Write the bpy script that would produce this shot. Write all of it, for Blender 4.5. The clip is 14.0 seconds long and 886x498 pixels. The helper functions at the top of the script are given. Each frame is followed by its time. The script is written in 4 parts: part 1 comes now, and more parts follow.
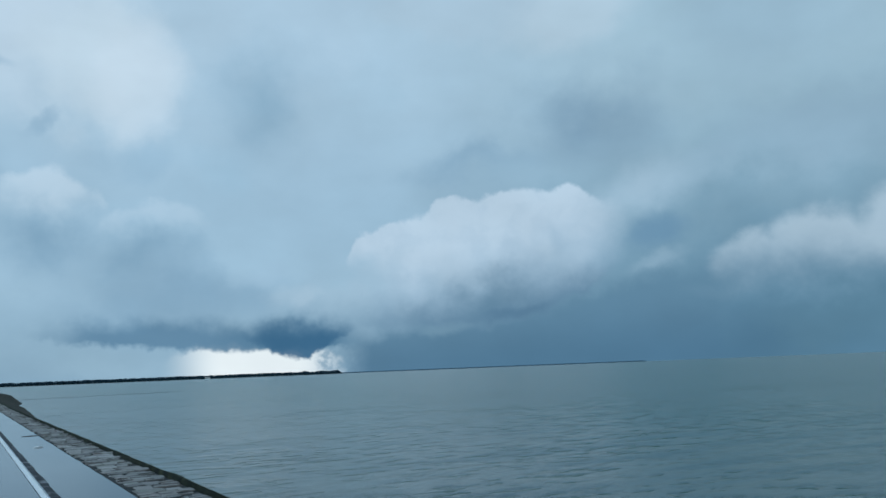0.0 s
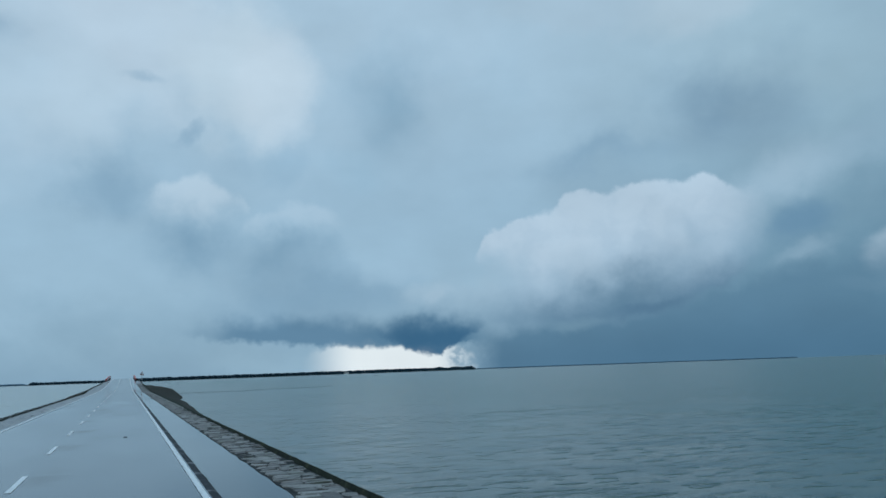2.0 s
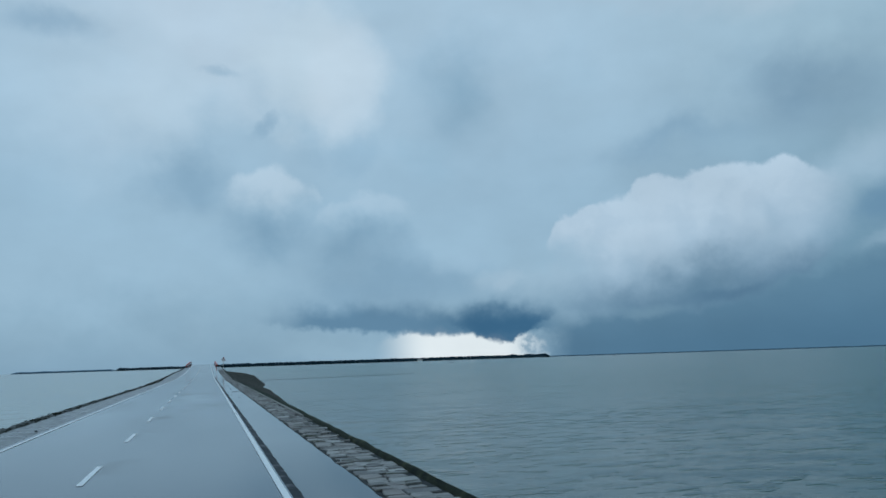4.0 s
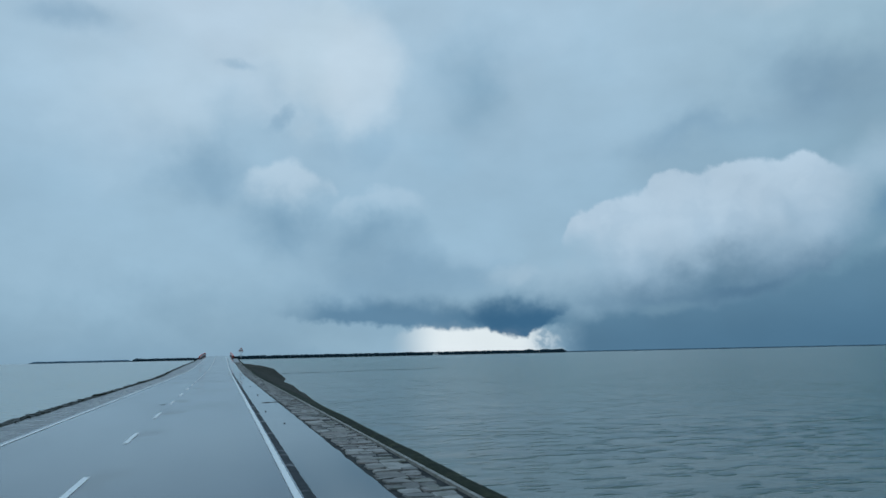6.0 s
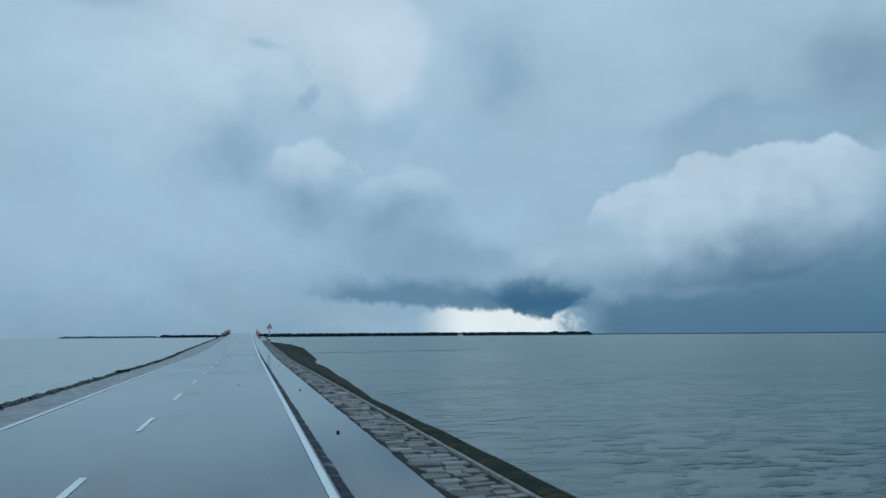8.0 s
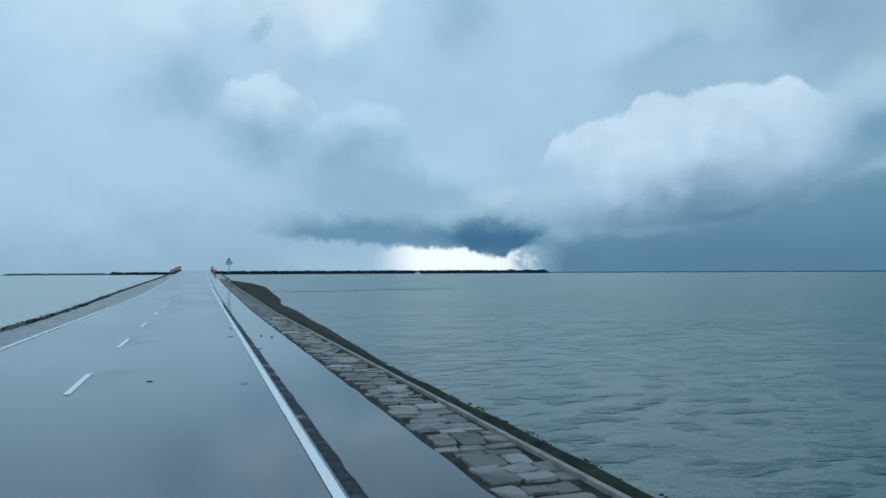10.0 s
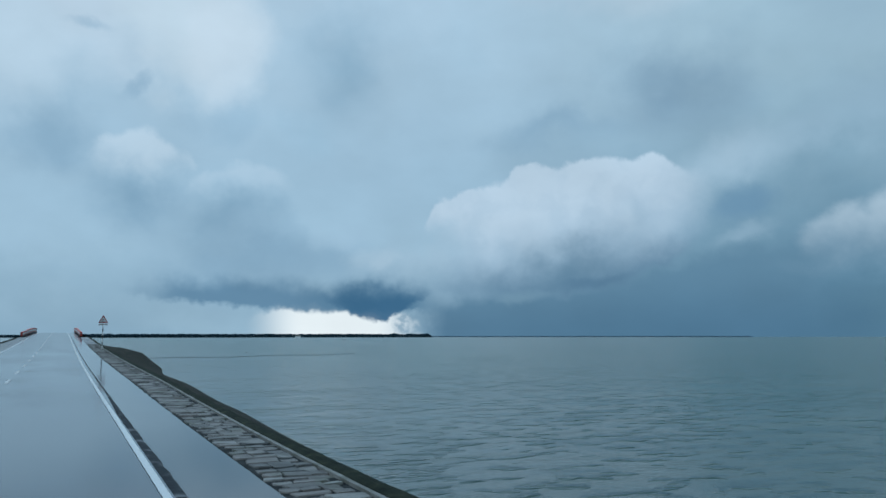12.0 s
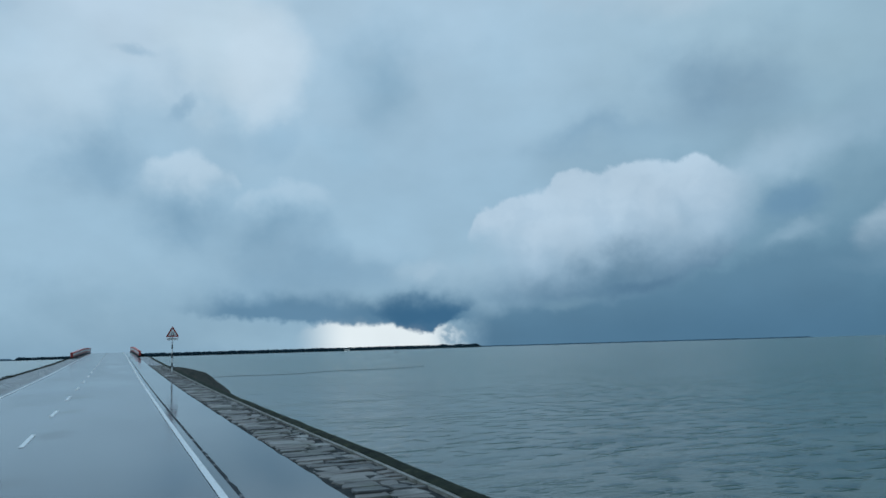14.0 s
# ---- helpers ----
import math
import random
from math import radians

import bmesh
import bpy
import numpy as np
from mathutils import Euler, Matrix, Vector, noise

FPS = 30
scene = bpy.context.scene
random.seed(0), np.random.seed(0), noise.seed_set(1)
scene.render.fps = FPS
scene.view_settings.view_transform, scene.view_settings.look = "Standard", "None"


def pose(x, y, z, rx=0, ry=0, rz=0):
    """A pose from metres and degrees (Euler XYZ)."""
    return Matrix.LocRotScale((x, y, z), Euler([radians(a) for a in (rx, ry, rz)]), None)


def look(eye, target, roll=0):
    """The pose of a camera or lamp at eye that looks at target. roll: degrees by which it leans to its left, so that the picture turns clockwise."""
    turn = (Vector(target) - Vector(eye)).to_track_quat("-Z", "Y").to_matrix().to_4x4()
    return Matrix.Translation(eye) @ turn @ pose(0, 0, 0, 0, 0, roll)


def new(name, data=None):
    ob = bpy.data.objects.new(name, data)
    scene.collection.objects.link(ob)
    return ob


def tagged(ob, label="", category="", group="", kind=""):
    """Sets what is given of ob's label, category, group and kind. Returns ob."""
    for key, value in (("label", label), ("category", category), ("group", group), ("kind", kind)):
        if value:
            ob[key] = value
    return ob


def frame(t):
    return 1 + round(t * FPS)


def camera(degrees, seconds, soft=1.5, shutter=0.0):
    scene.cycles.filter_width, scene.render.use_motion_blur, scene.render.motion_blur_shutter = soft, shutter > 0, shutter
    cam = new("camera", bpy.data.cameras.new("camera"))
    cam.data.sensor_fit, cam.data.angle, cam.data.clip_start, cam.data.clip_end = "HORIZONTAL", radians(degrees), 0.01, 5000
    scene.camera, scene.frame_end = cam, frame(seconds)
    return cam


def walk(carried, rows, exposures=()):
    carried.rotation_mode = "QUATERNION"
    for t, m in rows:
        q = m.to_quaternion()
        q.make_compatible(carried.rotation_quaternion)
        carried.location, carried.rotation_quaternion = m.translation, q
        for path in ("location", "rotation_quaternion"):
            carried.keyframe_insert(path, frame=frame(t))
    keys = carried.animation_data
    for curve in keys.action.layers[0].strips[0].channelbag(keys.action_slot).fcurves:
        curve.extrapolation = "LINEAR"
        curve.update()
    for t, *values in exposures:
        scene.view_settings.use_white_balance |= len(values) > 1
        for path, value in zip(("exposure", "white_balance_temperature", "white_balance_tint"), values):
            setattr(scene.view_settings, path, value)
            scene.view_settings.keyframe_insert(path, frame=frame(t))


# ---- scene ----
# The camera: a phone held in a vehicle that drives along the causeway.
cam = camera(59.42, 14.0, soft=1.6)
walk(cam, [
    (0, pose(-0.13, 0.00, 2.18, 98.71, 2.25, -31.51)),
    (0.5, pose(-0.09, 7.09, 2.18, 98.63, 2.00, -30.52)),
    (1, pose(-0.09, 14.18, 2.18, 98.68, 1.36, -28.05)),
    (1.5, pose(-0.08, 21.27, 2.18, 98.78, 1.52, -25.16)),
    (2, pose(-0.06, 28.37, 2.18, 98.79, 2.04, -21.95)),
    (2.5, pose(-0.02, 35.50, 2.18, 98.63, 2.25, -19.86)),
    (3, pose(-0.01, 42.62, 2.18, 98.40, 2.01, -18.70)),
    (3.5, pose(0.03, 49.82, 2.18, 98.18, 1.68, -17.66)),
    (4, pose(0.08, 57.19, 2.18, 98.05, 1.84, -16.73)),
    (6.5, pose(0.21, 95.00, 2.18, 97.56, 0.79, -15.32)),
    (7, pose(0.19, 102.49, 2.18, 97.45, 0.37, -14.70)),
    (7.5, pose(0.21, 110.03, 2.18, 97.15, 0.51, -13.99)),
    (9.8, pose(0.09, 145.10, 2.18, 91.83, 0.42, -15.91)),
    (10, pose(0.08, 148.40, 2.18, 91.69, 0.26, -17.27)),
    (10.5, pose(0.05, 155.80, 2.18, 92.11, 0.20, -21.38)),
    (11, pose(0.03, 162.30, 2.18, 93.16, -0.08, -24.41)),
    (11.5, pose(0.00, 169.70, 2.18, 95.03, -0.25, -26.27)),
    (12, pose(-0.03, 177.20, 2.18, 96.37, 0.04, -26.01)),
    (12.5, pose(-0.07, 184.27, 2.18, 97.07, 0.54, -24.58)),
    (13, pose(-0.10, 191.37, 2.18, 97.22, 0.79, -23.32)),
    (13.5, pose(-0.13, 198.46, 2.18, 97.21, 1.25, -22.65)),
    (14, pose(-0.16, 205.48, 2.18, 97.16, 1.66, -22.60)),
], exposures=((0.0, 0.0), (1.5, -0.08), (7.7, -0.08), (9.8, 0.2), (10.7, 0.2), (11.5, 0.12), (12.2, -0.02), (14.0, -0.04)))


# World: a storm sky, laid out in degrees of azimuth (from +y towards +x) and elevation.
def srgb(r, g, b):
    def lin(c):
        c /= 255
        return c / 12.92 if c <= 0.04045 else ((c + 0.055) / 1.055) ** 2.4
    return (lin(r), lin(g), lin(b), 1.0)


world = bpy.data.worlds.new("storm_sky")
scene.world = world
world.use_nodes = True
wt = world.node_tree
wt.nodes.clear()


def plug(tree, socket, value):
    if hasattr(value, "is_output"):
        tree.links.new(value, socket)
    else:
        socket.default_value = value


def wmath(op, a, b=0.0, c=0.0):
    n = wt.nodes.new("ShaderNodeMath")
    n.operation = op
    for s, v in zip(n.inputs, (a, b, c)):
        plug(wt, s, v)
    return n.outputs[0]


def wstep(value, lo, hi):
    n = wt.nodes.new("ShaderNodeMapRange")
    n.interpolation_type = "SMOOTHSTEP"
    plug(wt, n.inputs["Value"], value)
    plug(wt, n.inputs["From Min"], lo)
    plug(wt, n.inputs["From Max"], hi)
    return n.outputs[0]


def wmix(fac, a, b):
    n = wt.nodes.new("ShaderNodeMix")
    n.data_type = "RGBA"
    plug(wt, n.inputs[0], fac)
    plug(wt, n.inputs[6], a)
    plug(wt, n.inputs[7], b)
    return n.outputs[2]


def wnoise(vec, scale, detail=4.0, rough=0.55):
    n = wt.nodes.new("ShaderNodeTexNoise")
    plug(wt, n.inputs["Vector"], vec)
    n.inputs["Scale"].default_value = scale
    n.inputs["Detail"].default_value = detail
    n.inputs["Roughness"].default_value = rough
    sep = wt.nodes.new("ShaderNodeSeparateColor")
    wt.links.new(n.outputs["Color"], sep.inputs[0])
    return sep.outputs[0], sep.outputs[1], sep.outputs[2]


coord = wt.nodes.new("ShaderNodeTexCoord").outputs["Generated"]
sep = wt.nodes.new("ShaderNodeSeparateXYZ")
wt.links.new(coord, sep.inputs[0])
wx, wy, wz = sep.outputs
DEG = 180 / math.pi
AZ = wmath("MULTIPLY", wmath("ARCTAN2", wx, wy), DEG)
EL = wmath("MULTIPLY", wmath("ARCSINE", wz), DEG)


def plane_of(a, e, sx=1.0, sy=1.0):
    n = wt.nodes.new("ShaderNodeCombineXYZ")
    plug(wt, n.inputs[0], wmath("MULTIPLY", a, sx))
    plug(wt, n.inputs[1], wmath("MULTIPLY", e, sy))
    return n.outputs[0]


def warped(big, fine, scale_big, scale_fine, detail):
    flat = plane_of(AZ, EL)
    b = wnoise(flat, scale_big, 2.0)
    f = wnoise(flat, scale_fine, detail, 0.55)
    out = []
    for base, i in ((AZ, 0), (EL, 1)):
        v = wmath("MULTIPLY_ADD", wmath("SUBTRACT", b[i], 0.5), big * 2, base)
        out.append(wmath("MULTIPLY_ADD", wmath("SUBTRACT", f[i], 0.5), fine * 2, v))
    return out


SOFT = warped(2.8, 2.6, 0.10, 0.26, 4.0)       # veils and diffuse patches
PUFF = warped(0.6, 0.85, 0.2, 0.55, 4.0)     # heaped cloud
RAG = warped(0.5, 0.6, 0.35, 1.0, 4.5)       # ragged low scud
CALM = warped(1.2, 0.9, 0.15, 0.5, 3.0)       # broad flat bases
BILLOW = wnoise(plane_of(*PUFF), 0.36, 4.0, 0.5)


def ell(a0, e0, ra, re, space, tilt=0.0):
    """1 at the middle of an ellipse of sky, 0 on its rim, negative outside."""
    da, de = wmath("SUBTRACT", space[0], a0), wmath("SUBTRACT", space[1], e0)
    if tilt:
        de = wmath("MULTIPLY_ADD", da, -tilt, de)
    u = wmath("MULTIPLY", da, 1 / ra)
    v = wmath("MULTIPLY", de, 1 / re)
    d = wmath("SQRT", wmath("ADD", wmath("MULTIPLY", u, u), wmath("MULTIPLY", v, v)))
    return wmath("SUBTRACT", 1.0, d)


def union(*fields, join=0.2):
    out = fields[0]
    for f in fields[1:]:
        out = wmath("SMOOTH_MAX", out, f, join)
    return out


def times(*fields):
    out = fields[0]
    for f in fields[1:]:
        out = wmath("MULTIPLY", out, f)
    return out


def veil(sky, a0, e0, ra, re, colour, strength=1.0, soft=1.0, tilt=0.0, space=None):
    """A diffuse patch of cloud laid over the sky."""
    f = ell(a0, e0, ra, re, space or SOFT, tilt)
    return wmix(wmath("MULTIPLY", wstep(f, 0.0, soft), strength), sky, srgb(*colour))


def lin_mix(value, lo, hi, a, b):
    return wmix(wstep(value, lo, hi), a, b)


clear = wt.nodes.new("ShaderNodeTexSky")
clear.sky_type = "NISHITA"
clear.sun_disc = False
clear.sun_elevation = radians(48)
clear.sun_rotation = radians(250)
dim = wt.nodes.new("ShaderNodeMix")
dim.data_type, dim.blend_type = "RGBA", "MULTIPLY"
dim.inputs[0].default_value = 1.0
wt.links.new(clear.outputs[0], dim.inputs[6])
dim.inputs[7].default_value = (0.1, 0.1, 0.1, 1)

# the deck of stratus that covers the sky
deck = lin_mix(SOFT[1], 0.0, 8.0, srgb(132, 168, 193), srgb(154, 188, 211))
deck = lin_mix(SOFT[1], 8.0, 26.0, deck, srgb(170, 200, 221))
deck = lin_mix(EL, 30.0, 65.0, deck, (0.64, 1.05, 1.45, 1.0))
sky = wmix(0.94, dim.outputs[2], deck)
# the rain side of the sky, dark right up the flank of the storm
right = wstep(SOFT[0], 22.0, 52.0)
dark = lin_mix(SOFT[1], 2.0, 24.0, srgb(100, 140, 165), srgb(156, 188, 207))
sky = wmix(times(right, wstep(EL, 60.0, 30.0), wstep(AZ, 165.0, 110.0)), sky, dark)
flank = times(wstep(CALM[0], 41.0, 54.0), wstep(AZ, 165.0, 110.0), wstep(EL, 25.5, 36.0), wstep(EL, 88.0, 60.0))
sky = wmix(flank, sky, srgb(50, 86, 104))

# bright break in the upper cloud, with its clean edge, and the grey patches round it
sky = veil(sky, 0, 23.5, 13.0, 8, (186, 209, 227), 0.85, 0.8)
sky = veil(sky, 7.2, 22.0, 6.8, 6.2, (190, 213, 229), 0.85, 0.7)
sky = veil(sky, 10.0, 20.6, 3.9, 5.4, (194, 215, 231), 0.7, 0.55, 0.0, CALM)
sky = veil(sky, -10.5, 22.6, 4.6, 1.5, (140, 174, 200), 0.85, 0.9, 0.0, PUFF)
sky = veil(sky, -7.5, 15.8, 5, 2.6, (158, 189, 213), 0.5, 0.9)
sky = veil(sky, -9, 17.5, 9, 8, (178, 206, 226), 0.6, 1.0)
sky = veil(sky, -4, 18.5, 8, 4, (184, 209, 227), 0.6, 0.9)
sky = veil(sky, 15.5, 24.2, 2.6, 2.6, (166, 195, 216), 0.6, 0.8)
sky = veil(sky, 18.8, 19.8, 5.4, 6.6, (130, 168, 194), 0.75, 1.2)
sky = veil(sky, 16.0, 14.5, 3.6, 3.0, (148, 184, 208), 0.5, 0.9)
sky = veil(sky, 26.0, 19.0, 5, 3.6, (158, 190, 212), 0.6, 0.9)
sky = veil(sky, 30.5, 16.2, 6, 2.4, (156, 188, 210), 0.6, 0.8)
sky = veil(sky, 34, 25.2, 9, 2.8, (166, 194, 214), 0.85, 0.55)
sky = veil(sky, 42.5, 25.0, 6.5, 3.2, (174, 200, 218), 0.85, 0.6, 0.12, PUFF)
sky = veil(sky, 56, 24, 10, 6, (146, 178, 199), 0.7, 0.8)
sky = veil(sky, 43.5, 17.6, 8.0, 5.2, (118, 152, 178), 0.8, 1.2, 0.1)
sky = veil(sky, 59, 15, 9, 4, (142, 174, 196), 0.7, 0.8)
sky = veil(sky, 3.9, 17.0, 1.3, 1.2, (142, 176, 201), 0.75, 0.9, 0.9, RAG)
sky = veil(sky, 0.6, 20.5, 2.2, 0.6, (156, 187, 210), 0.75, 0.9, 0.0, PUFF)
sky = veil(sky, -7, 8, 8, 6, (160, 194, 217), 0.7, 0.9)

# grey heap ahead of the road, lit along its upper rim
sky = veil(sky, -1.2, 12.8, 4.6, 3.4, (132, 168, 194), 0.75, 0.9)
sky = veil(sky, 9.5, 15.2, 4.0, 2.0, (146, 181, 206), 0.6, 0.9)
heap = union(ell(4.3, 11.4, 3.6, 3.1, PUFF), ell(6.6, 10.9, 1.7, 2.0, PUFF), join=0.1)
lobe = union(ell(11.6, 10.4, 3.4, 2.1, PUFF), ell(9.4, 10.2, 2.0, 1.7, PUFF), join=0.2)
sky = wmix(times(wstep(heap, -0.02, 0.2), wstep(SOFT[1], 10.6, 13.4), wstep(SOFT[0], -1.0, 3.0), 0.75), sky, srgb(186, 210, 228))
sky = wmix(times(wstep(lobe, -0.02, 0.3), wstep(SOFT[1], 9.0, 11.6), 0.55), sky, srgb(176, 203, 223))
sky = veil(sky, 4.4, 9.4, 4.8, 3.4, (116, 155, 183), 0.7, 1.1)
sky = veil(sky, 10.5, 8.2, 5.0, 2.2, (122, 160, 187), 0.7, 1.0, 0.05)

# grey body under and before the great cumulus
sky = veil(sky, 13, 5.4, 12, 3.6, (128, 164, 190), 0.8, 0.9)
sky = veil(sky, 18.5, 7.6, 3.4, 1.8, (152, 184, 207), 0.55, 0.9)

# rain curtain to the side
sky = veil(sky, 49, 0.0, 26, 6.2, (76, 117, 144), 0.97, 1.0)
sky = veil(sky, 58, 2.0, 9, 3.0, (84, 122, 144), 0.6, 0.9)

# far cumulus and the ragged arms
arm = union(ell(58.0, 6.0, 5.0, 4.3, PUFF), ell(54.0, 5.6, 3.6, 3.4, PUFF), ell(64.0, 7.0, 4.6, 4.6, PUFF), join=0.1)
sky = wmix(times(wstep(arm, 0.0, 0.35), wstep(SOFT[1], 2.6, 5.4), 0.82), sky, lin_mix(SOFT[1], 3.5, 9.0, srgb(106, 142, 166), srgb(172, 197, 215)))
sky = veil(sky, 46.5, 12.2, 6.0, 2.6, (158, 188, 209), 0.9, 1.0, 0.25, CALM)
sky = veil(sky, 51.5, 13.2, 4.6, 2.4, (148, 180, 202), 0.6, 1.0, 0.1, SOFT)
sky = veil(sky, 47.6, 9.0, 3.0, 1.9, (104, 143, 172), 0.85, 0.8, 0.15, PUFF)
sky = veil(sky, 47.6, 6.9, 2.9, 1.0, (140, 172, 194), 0.7, 1.0, 0.3, PUFF)
sky = veil(sky, 50.5, 4.6, 2.6, 0.8, (118, 152, 175), 0.5, 0.9, -0.2, PUFF)

# the great cumulus, lit above, shaded towards a base that climbs to the side
sky = veil(sky, 34.0, 14.2, 9.0, 2.4, (124, 160, 187), 0.55, 1.1, 0.1)
top = union(ell(34.8, 7.4, 11.6, 5.2, PUFF, 0.17), ell(28.2, 8.0, 3.6, 2.9, PUFF), ell(33.0, 9.3, 3.0, 3.4, PUFF), ell(36.9, 9.5, 2.5, 3.3, PUFF), ell(41.0, 9.5, 3.4, 3.5, PUFF), join=0.12)
climb = wmath("MULTIPLY_ADD", wmath("MAXIMUM", wmath("SUBTRACT", CALM[0], 34.0), 0.0), 0.2, 3.2)
over = wmath("SUBTRACT", PUFF[1], climb)
body = lin_mix(over, -0.3, 3.0, srgb(92, 128, 155), srgb(148, 179, 202))
body = lin_mix(over, 1.5, 6.5, body, srgb(182, 206, 225))
crease = wmath("MULTIPLY", wstep(ell(40.4, 8.4, 1.0, 2.4, PUFF, -1.2), 0.0, 1.0), 0.45)
body = wmix(crease, body, srgb(146, 177, 200))
body = wmix(wmath("MULTIPLY", wstep(ell(30.0, 8.2, 3.6, 3.2, SOFT, 0.3), 0.0, 1.0), 0.6), body, srgb(184, 208, 227))
body = wmix(wmath("MULTIPLY", wstep(ell(42.2, 7.4, 2.4, 2.2, SOFT, 0.2), 0.0, 1.0), 0.55), body, srgb(166, 193, 214))
body = wmix(wmath("MULTIPLY", wstep(ell(35.8, 4.9, 4.9, 2.9, SOFT, 0.12), 0.0, 0.95), 0.85), body, srgb(92, 128, 154))
body = wmix(wmath("MULTIPLY", wstep(BILLOW[1], 0.6, 0.35), 0.16), body, srgb(126, 161, 188))
crisp = times(wstep(top, 0.0, 0.11), wstep(over, -1.2, 0.6), wstep(CALM[0], 46.6, 41.8))
crisp = wmath("MULTIPLY", crisp, wmath("MAXIMUM", wstep(SOFT[0], 24.0, 30.0), wstep(PUFF[1], 7.0, 9.5)))
# the rain-dark air beneath it
under = times(wstep(over, 1.0, -0.9), wstep(RAG[0], 23.2, 26.5), wstep(SOFT[0], 60.0, 46.0))
sky = wmix(wmath("MULTIPLY", under, 0.93), sky, lin_mix(EL, 0.0, 5.0, srgb(78, 117, 145), srgb(92, 130, 156)))
# its pale foot, which trails out over the break
foot = union(ell(24.0, 5.7, 5.6, 2.5, SOFT, 0.15), ell(20.0, 5.2, 3.0, 1.7, SOFT), ell(27.5, 5.8, 4.6, 3.4, SOFT, 0.2))
sky = wmix(wmath("MULTIPLY", wstep(foot, 0.0, 0.8), 0.8), sky, lin_mix(PUFF[1], 3.0, 6.4, srgb(134, 167, 190), srgb(160, 190, 211)))
sky = veil(sky, 21.6, 5.6, 1.5, 1.0, (166, 194, 214), 0.6, 0.8, 0.0, PUFF)
sky = wmix(wmath("MULTIPLY", crisp, 0.97), sky, body)
sky = veil(sky, 37.0, 3.9, 4.2, 0.75, (80, 116, 144), 0.65, 0.9, 0.14, PUFF)
sky = veil(sky, 31.6, 2.9, 2.6, 0.9, (112, 147, 170), 0.7, 0.9, 0.05, PUFF)

# dark flat base over the break, with the light behind it
sky = veil(sky, 9.0, 0.6, 9.0, 2.6, (150, 183, 204), 0.7, 1.0)
gap = union(ell(16.6, -0.3, 6.4, 2.75, RAG), ell(22.9, 0.1, 1.9, 1.75, RAG))
glow = times(wstep(gap, 0.0, 0.2), wstep(AZ, 11.5, 16.0), wstep(AZ, 25.4, 21.0))
sky = wmix(glow, sky, srgb(228, 239, 244))
low = wmath("MULTIPLY_ADD", wmath("MAXIMUM", wmath("SUBTRACT", 14.0, RAG[0]), 0.0), 0.1, 1.55)
band = times(wstep(wmath("SUBTRACT", RAG[1], low), 0.0, 0.55), wstep(CALM[1], 4.7, 3.0), wstep(CALM[0], 2.5, 8.0), wstep(RAG[0], 26.0, 23.5))
sky = wmix(wmath("MULTIPLY", band, 0.93), sky, lin_mix(CALM[0], 13.0, 20.5, srgb(94, 133, 162), srgb(78, 120, 150)))
vee = wmath("MULTIPLY_ADD", wmath("ABSOLUTE", wmath("SUBTRACT", RAG[0], 21.1)), 0.55, 0.72)
funnel = times(wstep(wmath("SUBTRACT", RAG[1], vee), -0.12, 0.3), wstep(CALM[1], 4.2, 2.6), wstep(CALM[0], 16.5, 19.5), wstep(RAG[0], 25.6, 23.2))
sky = wmix(wmath("MULTIPLY", funnel, 0.93), sky, srgb(58, 102, 136))
mott = times(wstep(ell(23.7, 0.9, 1.7, 1.2, RAG), 0.0, 0.5), wstep(wnoise(plane_of(AZ, EL), 1.6, 3.0)[2], 0.34, 0.62), 0.75)
sky = wmix(mott, sky, srgb(120, 154, 178))

# grain of the whole deck
grain = wnoise(plane_of(AZ, EL, 0.6, 1.0), 0.2, 5.0, 0.5)[0]
gain = wmath("MULTIPLY_ADD", grain, 0.3, 0.87)
tone = wt.nodes.new("ShaderNodeMix")
tone.data_type, tone.blend_type = "RGBA", "MULTIPLY"
tone.inputs[0].default_value = 1.0
wt.links.new(sky, tone.inputs[6])
wt.links.new(gain, tone.inputs[7])
background = wt.nodes.new("ShaderNodeBackground")
background.inputs["Strength"].default_value = 1.0
wt.links.new(tone.outputs[2], background.inputs[0])
wout = wt.nodes.new("ShaderNodeOutputWorld")
wt.links.new(background.outputs[0], wout.inputs[0])

# The sun behind thick cloud: a weak, very soft light from high on the left.
sun = new("sun", bpy.data.lights.new("sun", "SUN"))
sun.data.energy, sun.data.angle, sun.data.color = 0.4, radians(30), (0.74, 0.91, 1.0)
sun.matrix_world = look((-60, -25, 70), (0, 0, 0))


# Materials
def material(name, colour, rough=0.6, metal=0.0, spec=0.5):
    m = bpy.data.materials.new(name)
    m.use_nodes = True
    b = m.node_tree.nodes["Principled BSDF"]
    b.inputs["Base Color"].default_value = (*colour, 1)
    b.inputs["Roughness"].default_value = rough
    b.inputs["Metallic"].default_value = metal
    b.inputs["Specular IOR Level"].default_value = spec
    return m, m.node_tree, b


